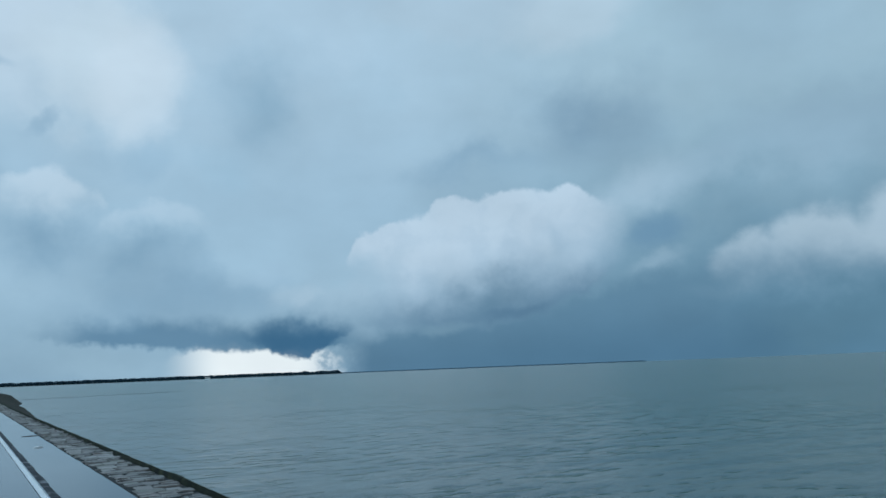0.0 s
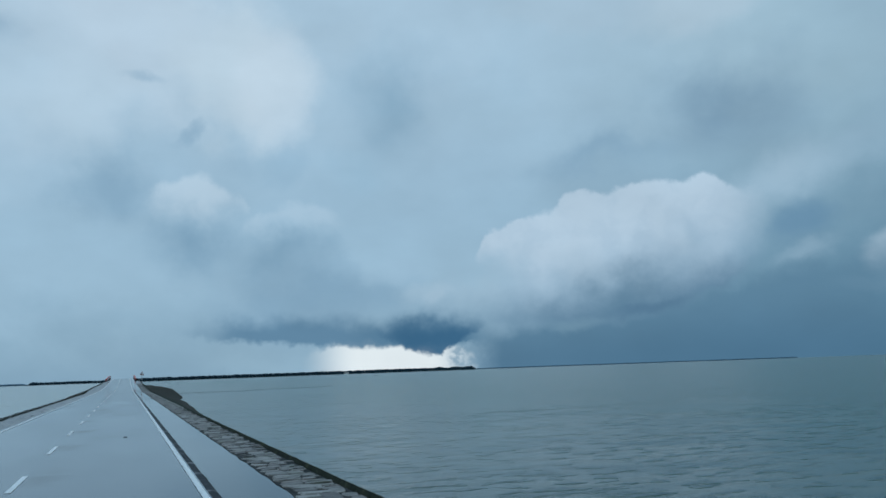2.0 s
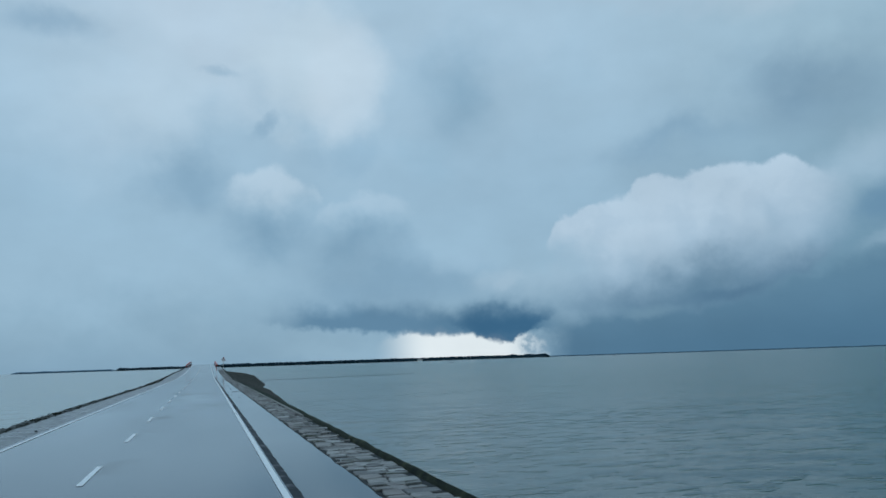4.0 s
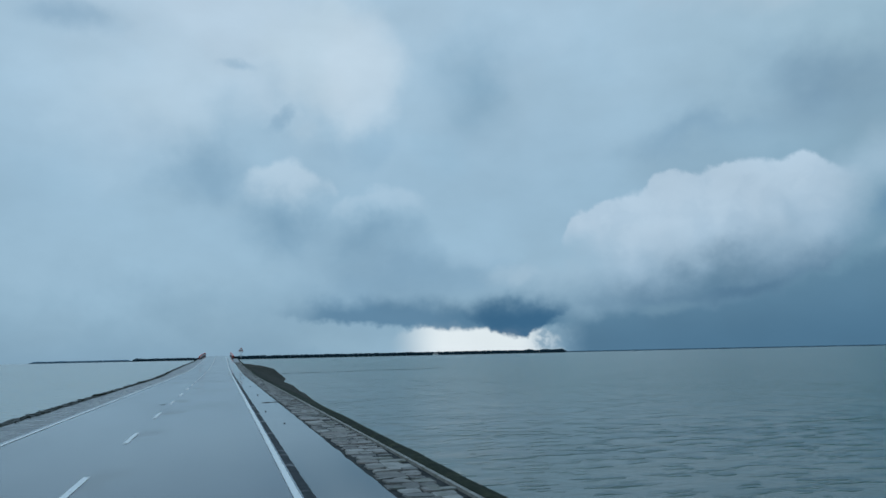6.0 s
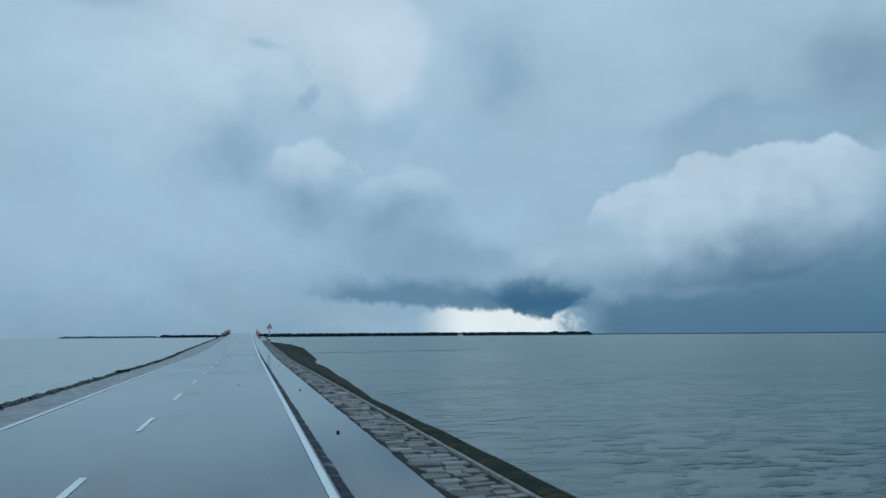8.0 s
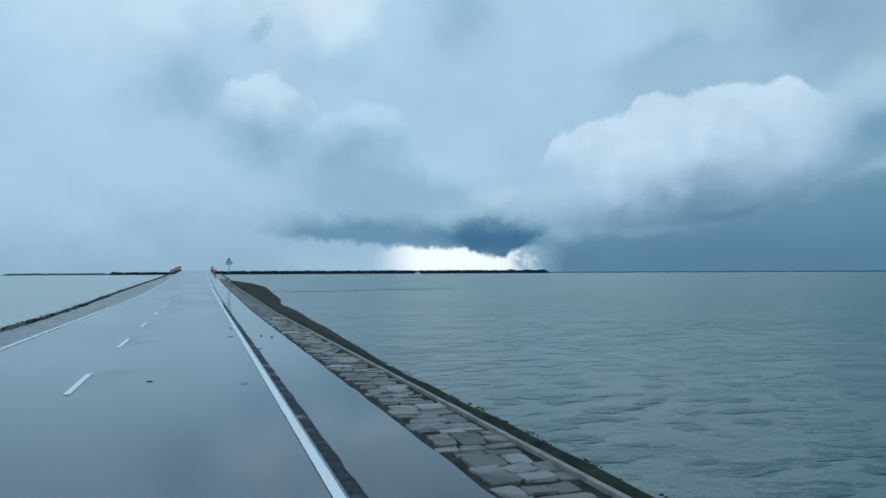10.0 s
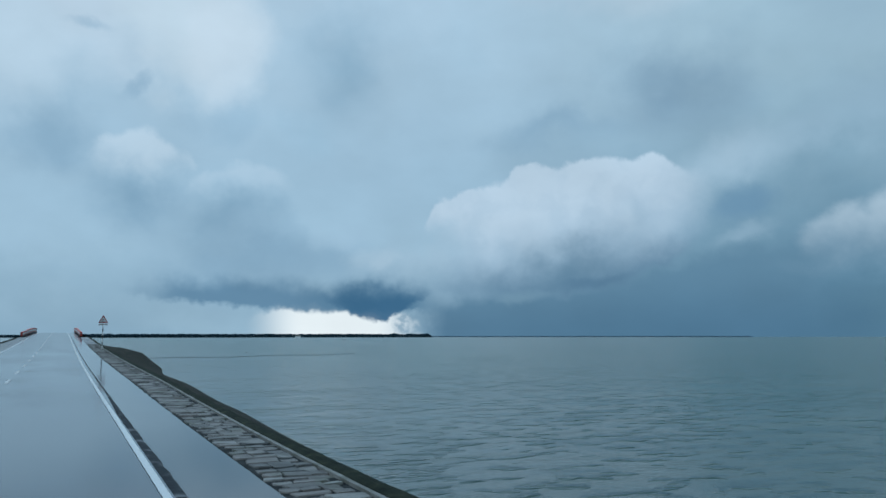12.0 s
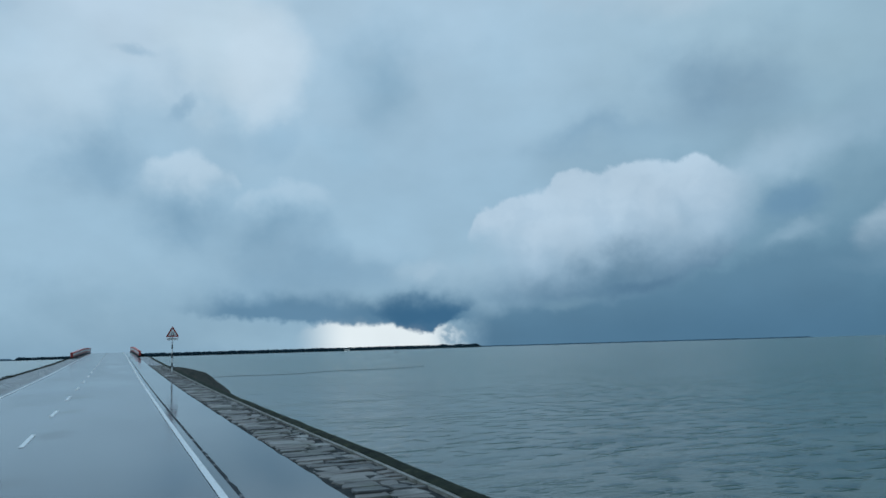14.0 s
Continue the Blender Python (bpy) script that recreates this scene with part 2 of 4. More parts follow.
def tex(tree, kind, scale, detail=4.0, rough=0.6, stretch=(1, 1, 1), world_space=True):
    tc = tree.nodes.new("ShaderNodeNewGeometry" if world_space else "ShaderNodeTexCoord")
    mp = tree.nodes.new("ShaderNodeMapping")
    mp.inputs["Scale"].default_value = stretch
    tree.links.new(tc.outputs["Position" if world_space else "Object"], mp.inputs[0])
    n = tree.nodes.new("ShaderNodeTexNoise" if kind == "noise" else "ShaderNodeTexVoronoi")
    n.inputs["Scale"].default_value = scale
    n.inputs["Detail"].default_value = detail
    if kind == "noise":
        n.inputs["Roughness"].default_value = rough
    tree.links.new(mp.outputs[0], n.inputs["Vector"])
    return n.outputs["Fac" if kind == "noise" else "Distance"]


def ramp(tree, fac, *stops):
    r = tree.nodes.new("ShaderNodeValToRGB")
    r.color_ramp.interpolation = "EASE"
    while len(r.color_ramp.elements) < len(stops):
        r.color_ramp.elements.new(0.5)
    for e, (p, c) in zip(r.color_ramp.elements, stops):
        e.position = p
        e.color = (*c, 1) if len(c) == 3 else (c[0], c[0], c[0], 1)
    tree.links.new(fac, r.inputs[0])
    return r.outputs[0]


def blend(tree, fac, a, b, mode="MIX"):
    n = tree.nodes.new("ShaderNodeMix")
    n.data_type, n.blend_type = "RGBA", mode
    plug(tree, n.inputs[0], fac)
    plug(tree, n.inputs[6], a)
    plug(tree, n.inputs[7], b)
    return n.outputs[2]


def bump(tree, bsdf, height, strength, distance, after=None):
    n = tree.nodes.new("ShaderNodeBump")
    n.inputs["Strength"].default_value = strength
    n.inputs["Distance"].default_value = distance
    tree.links.new(height, n.inputs["Height"])
    if after:
        tree.links.new(after, n.inputs["Normal"])
    tree.links.new(n.outputs[0], bsdf.inputs["Normal"])
    return n.outputs[0]


def span(tree, fac, lo, hi):
    n = tree.nodes.new("ShaderNodeMapRange")
    tree.links.new(fac, n.inputs["Value"])
    n.inputs["To Min"].default_value, n.inputs["To Max"].default_value = lo, hi
    return n.outputs[0]


# wet asphalt, blue-grey, with broad damp and drier bands
ASPHALT, t_, b_ = material("wet_asphalt", (0.05, 0.058, 0.068), 0.2)
big = tex(t_, "noise", 0.3, 3, 0.5, (1.0, 0.25, 1.0))
fine = tex(t_, "noise", 22, 3, 0.6)
speck = blend(t_, fine, (0.026, 0.044, 0.064, 1), (0.042, 0.064, 0.09, 1))
speck = blend(t_, big, speck, (0.034, 0.054, 0.078, 1))
# damp stains, dragged out beside the far end of each centre dash and, fainter, along the wheel tracks
pos_ = t_.nodes.new("ShaderNodeSeparateXYZ")
t_.links.new(t_.nodes.new("ShaderNodeNewGeometry").outputs["Position"], pos_.inputs[0])


def amath(op, a, b=0.0):
    n = t_.nodes.new("ShaderNodeMath")
    n.operation = op
    plug(t_, n.inputs[0], a)
    plug(t_, n.inputs[1], b)
    return n.outputs[0]


def astep(value, lo, hi):
    n = t_.nodes.new("ShaderNodeMapRange")
    n.interpolation_type = "SMOOTHSTEP"
    plug(t_, n.inputs["Value"], value)
    n.inputs["From Min"].default_value, n.inputs["From Max"].default_value = lo, hi
    return n.outputs[0]


along = amath("FRACT", amath("DIVIDE", amath("SUBTRACT", pos_.outputs[1], 46.57 - 90.0), 9.0))
window = amath("MULTIPLY", astep(along, 0.02, 0.2), astep(along, 0.62, 0.32))
across = amath("MULTIPLY", astep(pos_.outputs[0], -2.25, -2.05), astep(pos_.outputs[0], -0.9, -1.8))
oil = ramp(t_, tex(t_, "noise", 0.8, 4, 0.6, (1.0, 0.7, 1.0)), (0.40, (0.0,)), (0.6, (1.0,)))
patch = amath("MULTIPLY", amath("MULTIPLY", window, across), amath("MULTIPLY", oil, 0.55))
track = ramp(t_, tex(t_, "noise", 0.6, 3, 0.5, (1.6, 0.12, 1.0)), (0.5, (0.0,)), (0.75, (0.35,)))
t_.links.new(blend(t_, patch, blend(t_, track, speck, (0.03, 0.038, 0.047, 1)), (0.012, 0.016, 0.021, 1)), b_.inputs["Base Color"])
t_.links.new(amath("ADD", span(t_, big, 0.05, 0.2), amath("MULTIPLY", patch, 0.1)), b_.inputs["Roughness"])

# smooth wet shoulder with films of standing water
SHOULDER, t_, b_ = material("wet_shoulder", (0.05, 0.058, 0.068), 0.15)
big = tex(t_, "noise", 0.5, 3, 0.5, (1.0, 0.4, 1.0))
fine = tex(t_, "noise", 20, 3, 0.6)
speck = blend(t_, fine, (0.009, 0.021, 0.034, 1), (0.019, 0.035, 0.052, 1))
t_.links.new(blend(t_, big, speck, (0.011, 0.024, 0.038, 1)), b_.inputs["Base Color"])
t_.links.new(span(t_, big, 0.02, 0.13), b_.inputs["Roughness"])

PAINT, t_, b_ = material("white_road_paint", (0.75, 0.75, 0.74), 0.35)
wear = tex(t_, "noise", 9, 5, 0.65)
t_.links.new(ramp(t_, wear, (0.28, (0.3, 0.31, 0.32)), (0.42, (0.66, 0.66, 0.65))), b_.inputs["Base Color"])

GUTTER, t_, b_ = material("wet_black_dirt", (0.02, 0.021, 0.022), 0.85, 0.0, 0.3)
n_ = tex(t_, "noise", 5, 5, 0.7)
film_ = tex(t_, "noise", 1.3, 3, 0.6)
dirt = ramp(t_, n_, (0.35, (0.006, 0.010, 0.014)), (0.55, (0.018, 0.023, 0.028)), (0.72, (0.035, 0.045, 0.054)))
# water films: part of their sheen is put into the colour as paler blue
t_.links.new(blend(t_, ramp(t_, film_, (0.52, (0.0,)), (0.66, (0.6,))), dirt, (0.03, 0.042, 0.054, 1)), b_.inputs["Base Color"])
t_.links.new(ramp(t_, film_, (0.5, (0.85,)), (0.68, (0.3,))), b_.inputs["Roughness"])
bump(t_, b_, n_, 0.4, 0.02)

BLOCK, t_, b_ = material("weathered_concrete_block", (0.25, 0.24, 0.22), 0.42, 0.0, 0.4)
info = t_.nodes.new("ShaderNodeObjectInfo").outputs["Random"]
isl = t_.nodes.new("ShaderNodeNewGeometry").outputs["Random Per Island"]
mixv = t_.nodes.new("ShaderNodeMath")
mixv.operation = "FRACT"
addv = t_.nodes.new("ShaderNodeMath")
t_.links.new(info, addv.inputs[0])
t_.links.new(isl, addv.inputs[1])
t_.links.new(addv.outputs[0], mixv.inputs[0])
base = ramp(t_, mixv.outputs[0], (0.0, (0.038, 0.036, 0.033)), (0.25, (0.088, 0.080, 0.072)), (0.5, (0.145, 0.122, 0.108)), (0.75, (0.17, 0.155, 0.138)), (1.0, (0.24, 0.228, 0.21)))
BLOCK_TINT = t_.nodes.new("ShaderNodeMix")
BLOCK_TINT.data_type = "RGBA"
BLOCK_TINT.inputs[7].default_value = (0.062, 0.068, 0.040, 1)
t_.links.new(ramp(t_, tex(t_, "noise", 0.9, 5, 0.65, (1.0, 0.6, 1.0)), (0.52, (0.0,)), (0.66, (0.65,))), BLOCK_TINT.inputs[0])
t_.links.new(BLOCK_TINT.outputs[2], b_.inputs["Base Color"])
stain = tex(t_, "noise", 1.5, 6, 0.68, (0.8, 1.5, 1.0))
t_.links.new(blend(t_, 0.75, base, ramp(t_, stain, (0.36, (0.16, 0.15, 0.14)), (0.56, (1.0, 1.0, 1.0))), "MULTIPLY"), BLOCK_TINT.inputs[6])
bump(t_, b_, tex(t_, "noise", 25, 4, 0.6), 0.35, 0.012)

EARTH, t_, b_ = material("wet_earth_and_grass", (0.05, 0.05, 0.03), 0.95, 0.0, 0.15)
n_ = tex(t_, "noise", 0.9, 6, 0.65)
t_.links.new(ramp(t_, n_, (0.34, (0.010, 0.013, 0.009)), (0.47, (0.028, 0.028, 0.021)), (0.64, (0.085, 0.072, 0.058))), b_.inputs["Base Color"])
bump(t_, b_, tex(t_, "noise", 7, 5, 0.7), 0.8, 0.08)

CREST, t_, b_ = material("dark_wet_moss", (0.02, 0.022, 0.016), 0.95, 0.0, 0.12)
n_ = tex(t_, "noise", 2.2, 6, 0.65)
t_.links.new(ramp(t_, n_, (0.3, (0.008, 0.011, 0.010)), (0.5, (0.020, 0.025, 0.017)), (0.72, (0.058, 0.060, 0.036))), b_.inputs["Base Color"])
bump(t_, b_, tex(t_, "noise", 12, 5, 0.7), 0.8, 0.04)

VERGE, t_, b_ = material("wet_gravel", (0.09, 0.09, 0.085), 0.4)
n_ = tex(t_, "noise", 1.2, 6, 0.65)
t_.links.new(ramp(t_, n_, (0.3, (0.085, 0.09, 0.095)), (0.55, (0.14, 0.145, 0.15)), (0.75, (0.2, 0.2, 0.19))), b_.inputs["Base Color"])
t_.links.new(ramp(t_, n_, (0.4, (0.25,)), (0.65, (0.6,))), b_.inputs["Roughness"])
bump(t_, b_, tex(t_, "noise", 18, 4, 0.7), 0.6, 0.03)

PATCHY, t_, b_ = material("gravel_and_grass", (0.06, 0.06, 0.05), 0.8, 0.0, 0.25)
n_ = tex(t_, "noise", 0.8, 6, 0.7, (1.0, 0.5, 1.0))
t_.links.new(ramp(t_, n_, (0.42, (0.016, 0.02, 0.015)), (0.56, (0.05, 0.052, 0.05)), (0.68, (0.10, 0.10, 0.095))), b_.inputs["Base Color"])
bump(t_, b_, tex(t_, "noise", 12, 5, 0.7), 0.7, 0.04)

MUD, t_, b_ = material("wet_grey_mud", (0.06, 0.06, 0.06), 0.9, 0.0, 0.2)
n_ = tex(t_, "noise", 4, 5, 0.65)
t_.links.new(ramp(t_, n_, (0.35, (0.007, 0.009, 0.010)), (0.62, (0.032, 0.034, 0.034))), b_.inputs["Base Color"])
bump(t_, b_, n_, 0.5, 0.02)

GRASS, t_, b_ = material("dark_wet_grass", (0.03, 0.04, 0.02), 0.8, 0.0, 0.2)
isl = t_.nodes.new("ShaderNodeNewGeometry").outputs["Random Per Island"]
t_.links.new(ramp(t_, isl, (0.0, (0.008, 0.011, 0.007)), (0.6, (0.016, 0.021, 0.012)), (1.0, (0.035, 0.036, 0.022))), b_.inputs["Base Color"])

CONCRETE, t_, b_ = material("pale_concrete", (0.32, 0.31, 0.29), 0.6)
n_ = tex(t_, "noise", 2.5, 6, 0.65)
t_.links.new(ramp(t_, n_, (0.34, (0.085, 0.085, 0.062)), (0.52, (0.19, 0.18, 0.16)), (0.7, (0.27, 0.255, 0.235))), b_.inputs["Base Color"])
bump(t_, b_, tex(t_, "noise", 30, 3, 0.6), 0.3, 0.01)

WATER, t_, b_ = material("silty_water", (0.05, 0.08, 0.075), 0.2, 0.0, 0.5)
b_.inputs["IOR"].default_value = 1.333
tone_ = tex(t_, "noise", 0.012, 3, 0.55, (0.4, 1.0, 1.0))
east = ramp(t_, tone_, (0.3, (0.048, 0.088, 0.088)), (0.7, (0.070, 0.106, 0.096)))
sx_ = t_.nodes.new("ShaderNodeSeparateXYZ")
t_.links.new(t_.nodes.new("ShaderNodeNewGeometry").outputs["Position"], sx_.inputs[0])
silt_sheen = t_.nodes.new("ShaderNodeMapRange")
silt_sheen.inputs["From Min"].default_value, silt_sheen.inputs["From Max"].default_value = 10.0, -20.0
t_.links.new(sx_.outputs[0], silt_sheen.inputs["Value"])
# darker and greener off the banks: reflected dark sky put into the colour
open_ = t_.nodes.new("ShaderNodeMapRange")
open_.inputs["From Min"].default_value, open_.inputs["From Max"].default_value = 15.0, 90.0
t_.links.new(sx_.outputs[0], open_.inputs["Value"])
east = blend(t_, open_.outputs[0], east, blend(t_, tone_, (0.007, 0.060, 0.048, 1), (0.015, 0.070, 0.052, 1)))
# silty and paler west of the road; bright sky's reflection put into the colour
t_.links.new(blend(t_, silt_sheen.outputs[0], east, (0.25, 0.28, 0.26, 1)), b_.inputs["Base Color"])
swell = tex(t_, "noise", 0.11, 2, 0.5, (0.45, 1.0, 1.0))
chop = tex(t_, "noise", 0.62, 2, 0.5, (0.6, 1.0, 1.0))
crests = ramp(t_, chop, (0.5, (0.0,)), (0.78, (1.0,)))
first = bump(t_, b_, swell, 1.0, 0.9)
gust = ramp(t_, tex(t_, "noise", 0.035, 3, 0.6, (0.5, 1.0, 1.0)), (0.35, (0.3,)), (0.65, (1.0,)))
second = bump(t_, b_, blend(t_, 1.0, crests, gust, "MULTIPLY"), 1.0, 0.36, first)
bump(t_, b_, tex(t_, "noise", 2.4, 2, 0.5, (0.6, 1.0, 1.0)), 1.0, 0.05, second)

# distance haze is put into these base colours, strongest in the second
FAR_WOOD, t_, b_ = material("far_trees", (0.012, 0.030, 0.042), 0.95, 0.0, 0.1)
HAZE_WOOD, t_, b_ = material("haze_tinted_shore", (0.09, 0.155, 0.205), 0.95, 0.0, 0.1)
RED, t_, b_ = material("red_paint", (0.45, 0.035, 0.025), 0.4)
n_ = tex(t_, "noise", 1.5, 5, 0.6)
t_.links.new(ramp(t_, n_, (0.3, (0.45, 0.035, 0.02)), (0.65, (0.68, 0.07, 0.035))), b_.inputs["Base Color"])
WHITE, t_, b_ = material("white_paint", (0.75, 0.75, 0.74), 0.4)
n_ = tex(t_, "noise", 1.5, 5, 0.6)
t_.links.new(ramp(t_, n_, (0.3, (0.5, 0.5, 0.48)), (0.65, (0.8, 0.8, 0.79))), b_.inputs["Base Color"])
BLACK, t_, b_ = material("black_paint", (0.015, 0.015, 0.016), 0.4)
STEEL, t_, b_ = material("galvanised_steel", (0.4, 0.41, 0.42), 0.45, 0.9)
DARK_RED, t_, b_ = material("dark_red_paint", (0.2, 0.02, 0.02), 0.45)
n_ = tex(t_, "noise", 3, 4, 0.6)
t_.links.new(ramp(t_, n_, (0.3, (0.22, 0.02, 0.016)), (0.7, (0.38, 0.04, 0.025))), b_.inputs["Base Color"])


# The causeway, in metres: the road runs along +y, x to the right.
X_LINE_L, X_CENTRE, X_LINE_R = -5.43, -2.2, 1.36
X_EDGE_R, X_BLOCKS, X_KERB, X_GRASS = 1.62, 2.87, 4.03, 4.12
X_EDGE_L, X_SHOULDER_L = -5.62, -7.25
WATER_Z = -6.0
BRIDGE_A, BRIDGE_B = 345.0, 437.0
Y_START, Y_END = -40.0, 700.0


def ease(v, a, b):
    v = min(1.0, max(0.0, (v - a) / (b - a)))
    return v * v * (3 - 2 * v)


def rise(y):
    """Height of the road: level, then up over the bridge and down again."""
    up = 3.1 * ease(y, 205, 440)
    return up - 3.1 * ease(y, 450, 640)


def mesh_object(name, verts, faces, mat, smooth=False):
    me = bpy.data.meshes.new(name)
    me.from_pydata(verts, [], faces)
    me.materials.append(mat)
    if smooth:
        me.polygons.foreach_set("use_smooth", [True] * len(me.polygons))
    me.update()
    return new(name, me)


def part(name, bm, mat, parent, label=""):
    me = bpy.data.meshes.new(name)
    bm.to_mesh(me)
    bm.free()
    me.materials.append(mat)
    ob = new(name, me)
    ob.parent = parent
    return tagged(ob, label)


def ribbon(name, mat, profile, y0, y1, step, smooth=False):
    """A long strip: profile(y) gives the (x, z) of its cross-section, z over the road's height."""
    verts, faces = [], []
    n = max(1, round((y1 - y0) / step))
    for i in range(n + 1):
        y = y0 + (y1 - y0) * i / n
        row = profile(y)
        for x, z in row:
            verts.append((x, y, z + rise(y)))
    k = len(row)
    for i in range(n):
        for j in range(k - 1):
            a = i * k + j
            faces.append((a, a + 1, a + k + 1, a + k))
    return mesh_object(name, verts, faces, mat, smooth)


def wobble(y, f, seed, amp):
    return amp * noise.noise((y * f, seed, 0.0))


water = mesh_object("water", [(-4900, -1500, WATER_Z), (4900, -1500, WATER_Z), (4900, 4900, WATER_Z), (-4900, 4900, WATER_Z)], [(0, 1, 2, 3)], WATER)
tagged(water, "grey-green silty flood water rippled by wind under storm cloud", "water", kind="structure")


def widen(y):
    """The eastern shoulder gains a little width before the bridge."""
    return 0.5 * ease(y, 190, 225)


def bulge(y):
    """The western verge swells outward on the way to the bridge."""
    return 1.1 * ease(y, 185, 240) - 1.1 * ease(y, 260, 335)


def bank(y, side):
    """Cross-section of the embankment from the crest down into the water; towards the bridge it gains a low berm."""
    z0 = rise(y)
    if side > 0:
        crest, soft_, wide = X_GRASS + widen(y), ease(y, 348, 396) - ease(y, 414, 437), 12.2
        verge_ = 0.1 * ease(y, 60, 100) - 0.2 * ease(y, 130, 155) + 2.0 * ease(y, 222, 290)
        toe = 15.0 + 2.0 * ease(y, 190, 250) + 1.0 * ease(y, 240, 270) + 1.8 * ease(y, 270, 325) + 3.6 * soft_
    else:
        crest, soft_, wide, verge_ = -X_SHOULDER_L + bulge(y), ease(y, 288, 340), 9.0, 0.0
        toe = crest + 8.5 + 10.0 * soft_

    def rough(k):
        return (0.06 + 0.4 * soft_) * (0.9 * noise.noise((y * 0.12, k * 3.0, side * 3.0)) + 0.5 * noise.noise((y * 0.4, k * 8.0, side)))

    lump = 0.12 * ease(verge_, 0.4, 1.6) * (noise.noise((y * 0.22, 1.0, side)) + 0.6 * noise.noise((y * 0.6, 2.0, side)))
    pts = [(crest, -0.07), (crest + 0.17 + 0.5 * verge_, -0.13 - 0.45 * z0 + 1.5 * lump), (crest + 0.3 + verge_, -0.18 - z0 + lump - (0.2 * ease(y, 220, 275) if side > 0 else 0.0))]
    x0, inner = pts[-1]
    berm = wide * soft_
    for k, d in ((0.05, 0.02), (0.3, 0.1), (0.65, 0.6), (1.0, 1.7)):
        pts.append((x0 + 0.15 * k + berm * k, inner - 0.35 * k - d * soft_ + rough(k)))
    x1, z1 = pts[-1]
    drop = z0 + z1 - WATER_Z + 0.3
    for k in (0.2, 0.4, 0.7, 1.0):
        pts.append((x1 + max(1.0, toe - x1) * drop / (drop - 0.3) * k, z1 - drop * k + rough(1 + k) * (1 - k)))
    return [(side * x, z) for x, z in pts]


for side, name in ((1, "bank_east"), (-1, "bank_west")):
    for y0, y1 in ((Y_START, BRIDGE_A + (92 if side > 0 else 50)), (BRIDGE_B, Y_END)):
        b = ribbon(name, EARTH, lambda y: bank(y, side), y0, y1, 1.5, True)
        tagged(b, "dark wet earth and grass bank of the causeway", "embankment", kind="structure")

road = ribbon("road", ASPHALT, lambda y: [(X_EDGE_L - 0.02, -0.12), (X_EDGE_L, 0.0), (X_CENTRE, 0.03), (1.46, 0.0), (1.48, -0.12)], Y_START, Y_END, 4.0)
tagged(road, "wet grey asphalt carriageway with white markings", "road", kind="structure")
should_r = ribbon("pavement", SHOULDER, lambda y: [(1.40, -0.055), (X_BLOCKS + 0.5 * widen(y) + wobble(y, 0.9, 3.0, 0.05), -0.05), (X_BLOCKS + 0.5 * widen(y) + 0.03 + wobble(y, 0.9, 3.0, 0.05), -0.2)], Y_START, BRIDGE_A, 0.5)
tagged(should_r, "smooth wet grey shoulder beside the carriageway", "pavement", kind="structure")
should_l = ribbon("pavement", VERGE, lambda y: [(X_SHOULDER_L - bulge(y) - 0.15, -0.2), (X_SHOULDER_L - bulge(y) + wobble(y, 0.6, 5.0, 0.12), -0.06), (X_EDGE_L + 0.1, -0.05)], Y_START, BRIDGE_A, 1.0)
tagged(should_l, "wet grey gravel verge with a ragged edge", "pavement", kind="structure")

gutter = ribbon("gutter", GUTTER, lambda y: [(x + wobble(y, 1.6, 7.0, 0.02 * k) + wobble(y, 0.5, 9.0, 0.02 * k), z) for x, z, k in ((1.47 + 0.16 * ease(y, 196, 214), -0.03 - 0.022 * ease(y, 196, 214), 0), (1.53 + 0.12 * ease(y, 196, 214), -0.022 - 0.018 * ease(y, 196, 214), 0), (1.62 + 0.06 * ease(y, 196, 214), -0.032 - 0.008 * ease(y, 196, 214), 1), (1.68 + 0.03 * ease(y, 196, 214), -0.06, 1.2))], Y_START, BRIDGE_A, 0.25)
tagged(gutter, "strip of wet black dirt and broken tar along the carriageway edge", "gutter", kind="structure")
bed = ribbon("block_paving", MUD, lambda y: [(X_BLOCKS + 0.5 * widen(y) - 0.15, -0.068), (X_KERB + widen(y) + 0.02, -0.092)], Y_START, 300, 4.0)
tagged(bed, "dark wet joints under weathered concrete blocks beside the shoulder", "paving", kind="structure")
kerb = ribbon("kerb", CONCRETE, lambda y: [(X_KERB + widen(y) - 0.005, -0.16), (X_KERB + widen(y) + wobble(y, 0.7, 1.0, 0.012), -0.035), (X_GRASS + widen(y) - 0.01 + wobble(y, 0.9, 2.0, 0.02), -0.035), (X_GRASS + widen(y) + 0.02, -0.2)], 92, 300, 0.6)
tagged(kerb, "narrow pale concrete edging along the block paving", "kerb", kind="structure")
verge = ribbon("verge", VERGE, lambda y: [(X_BLOCKS + 0.5 * widen(y) - 0.2, -0.09), (3.4 + widen(y), -0.06), (X_GRASS + widen(y) + 0.05, -0.08)], 298, BRIDGE_A, 1.0)
tagged(verge, "wet gravel verge before the bridge", "verge", kind="structure")
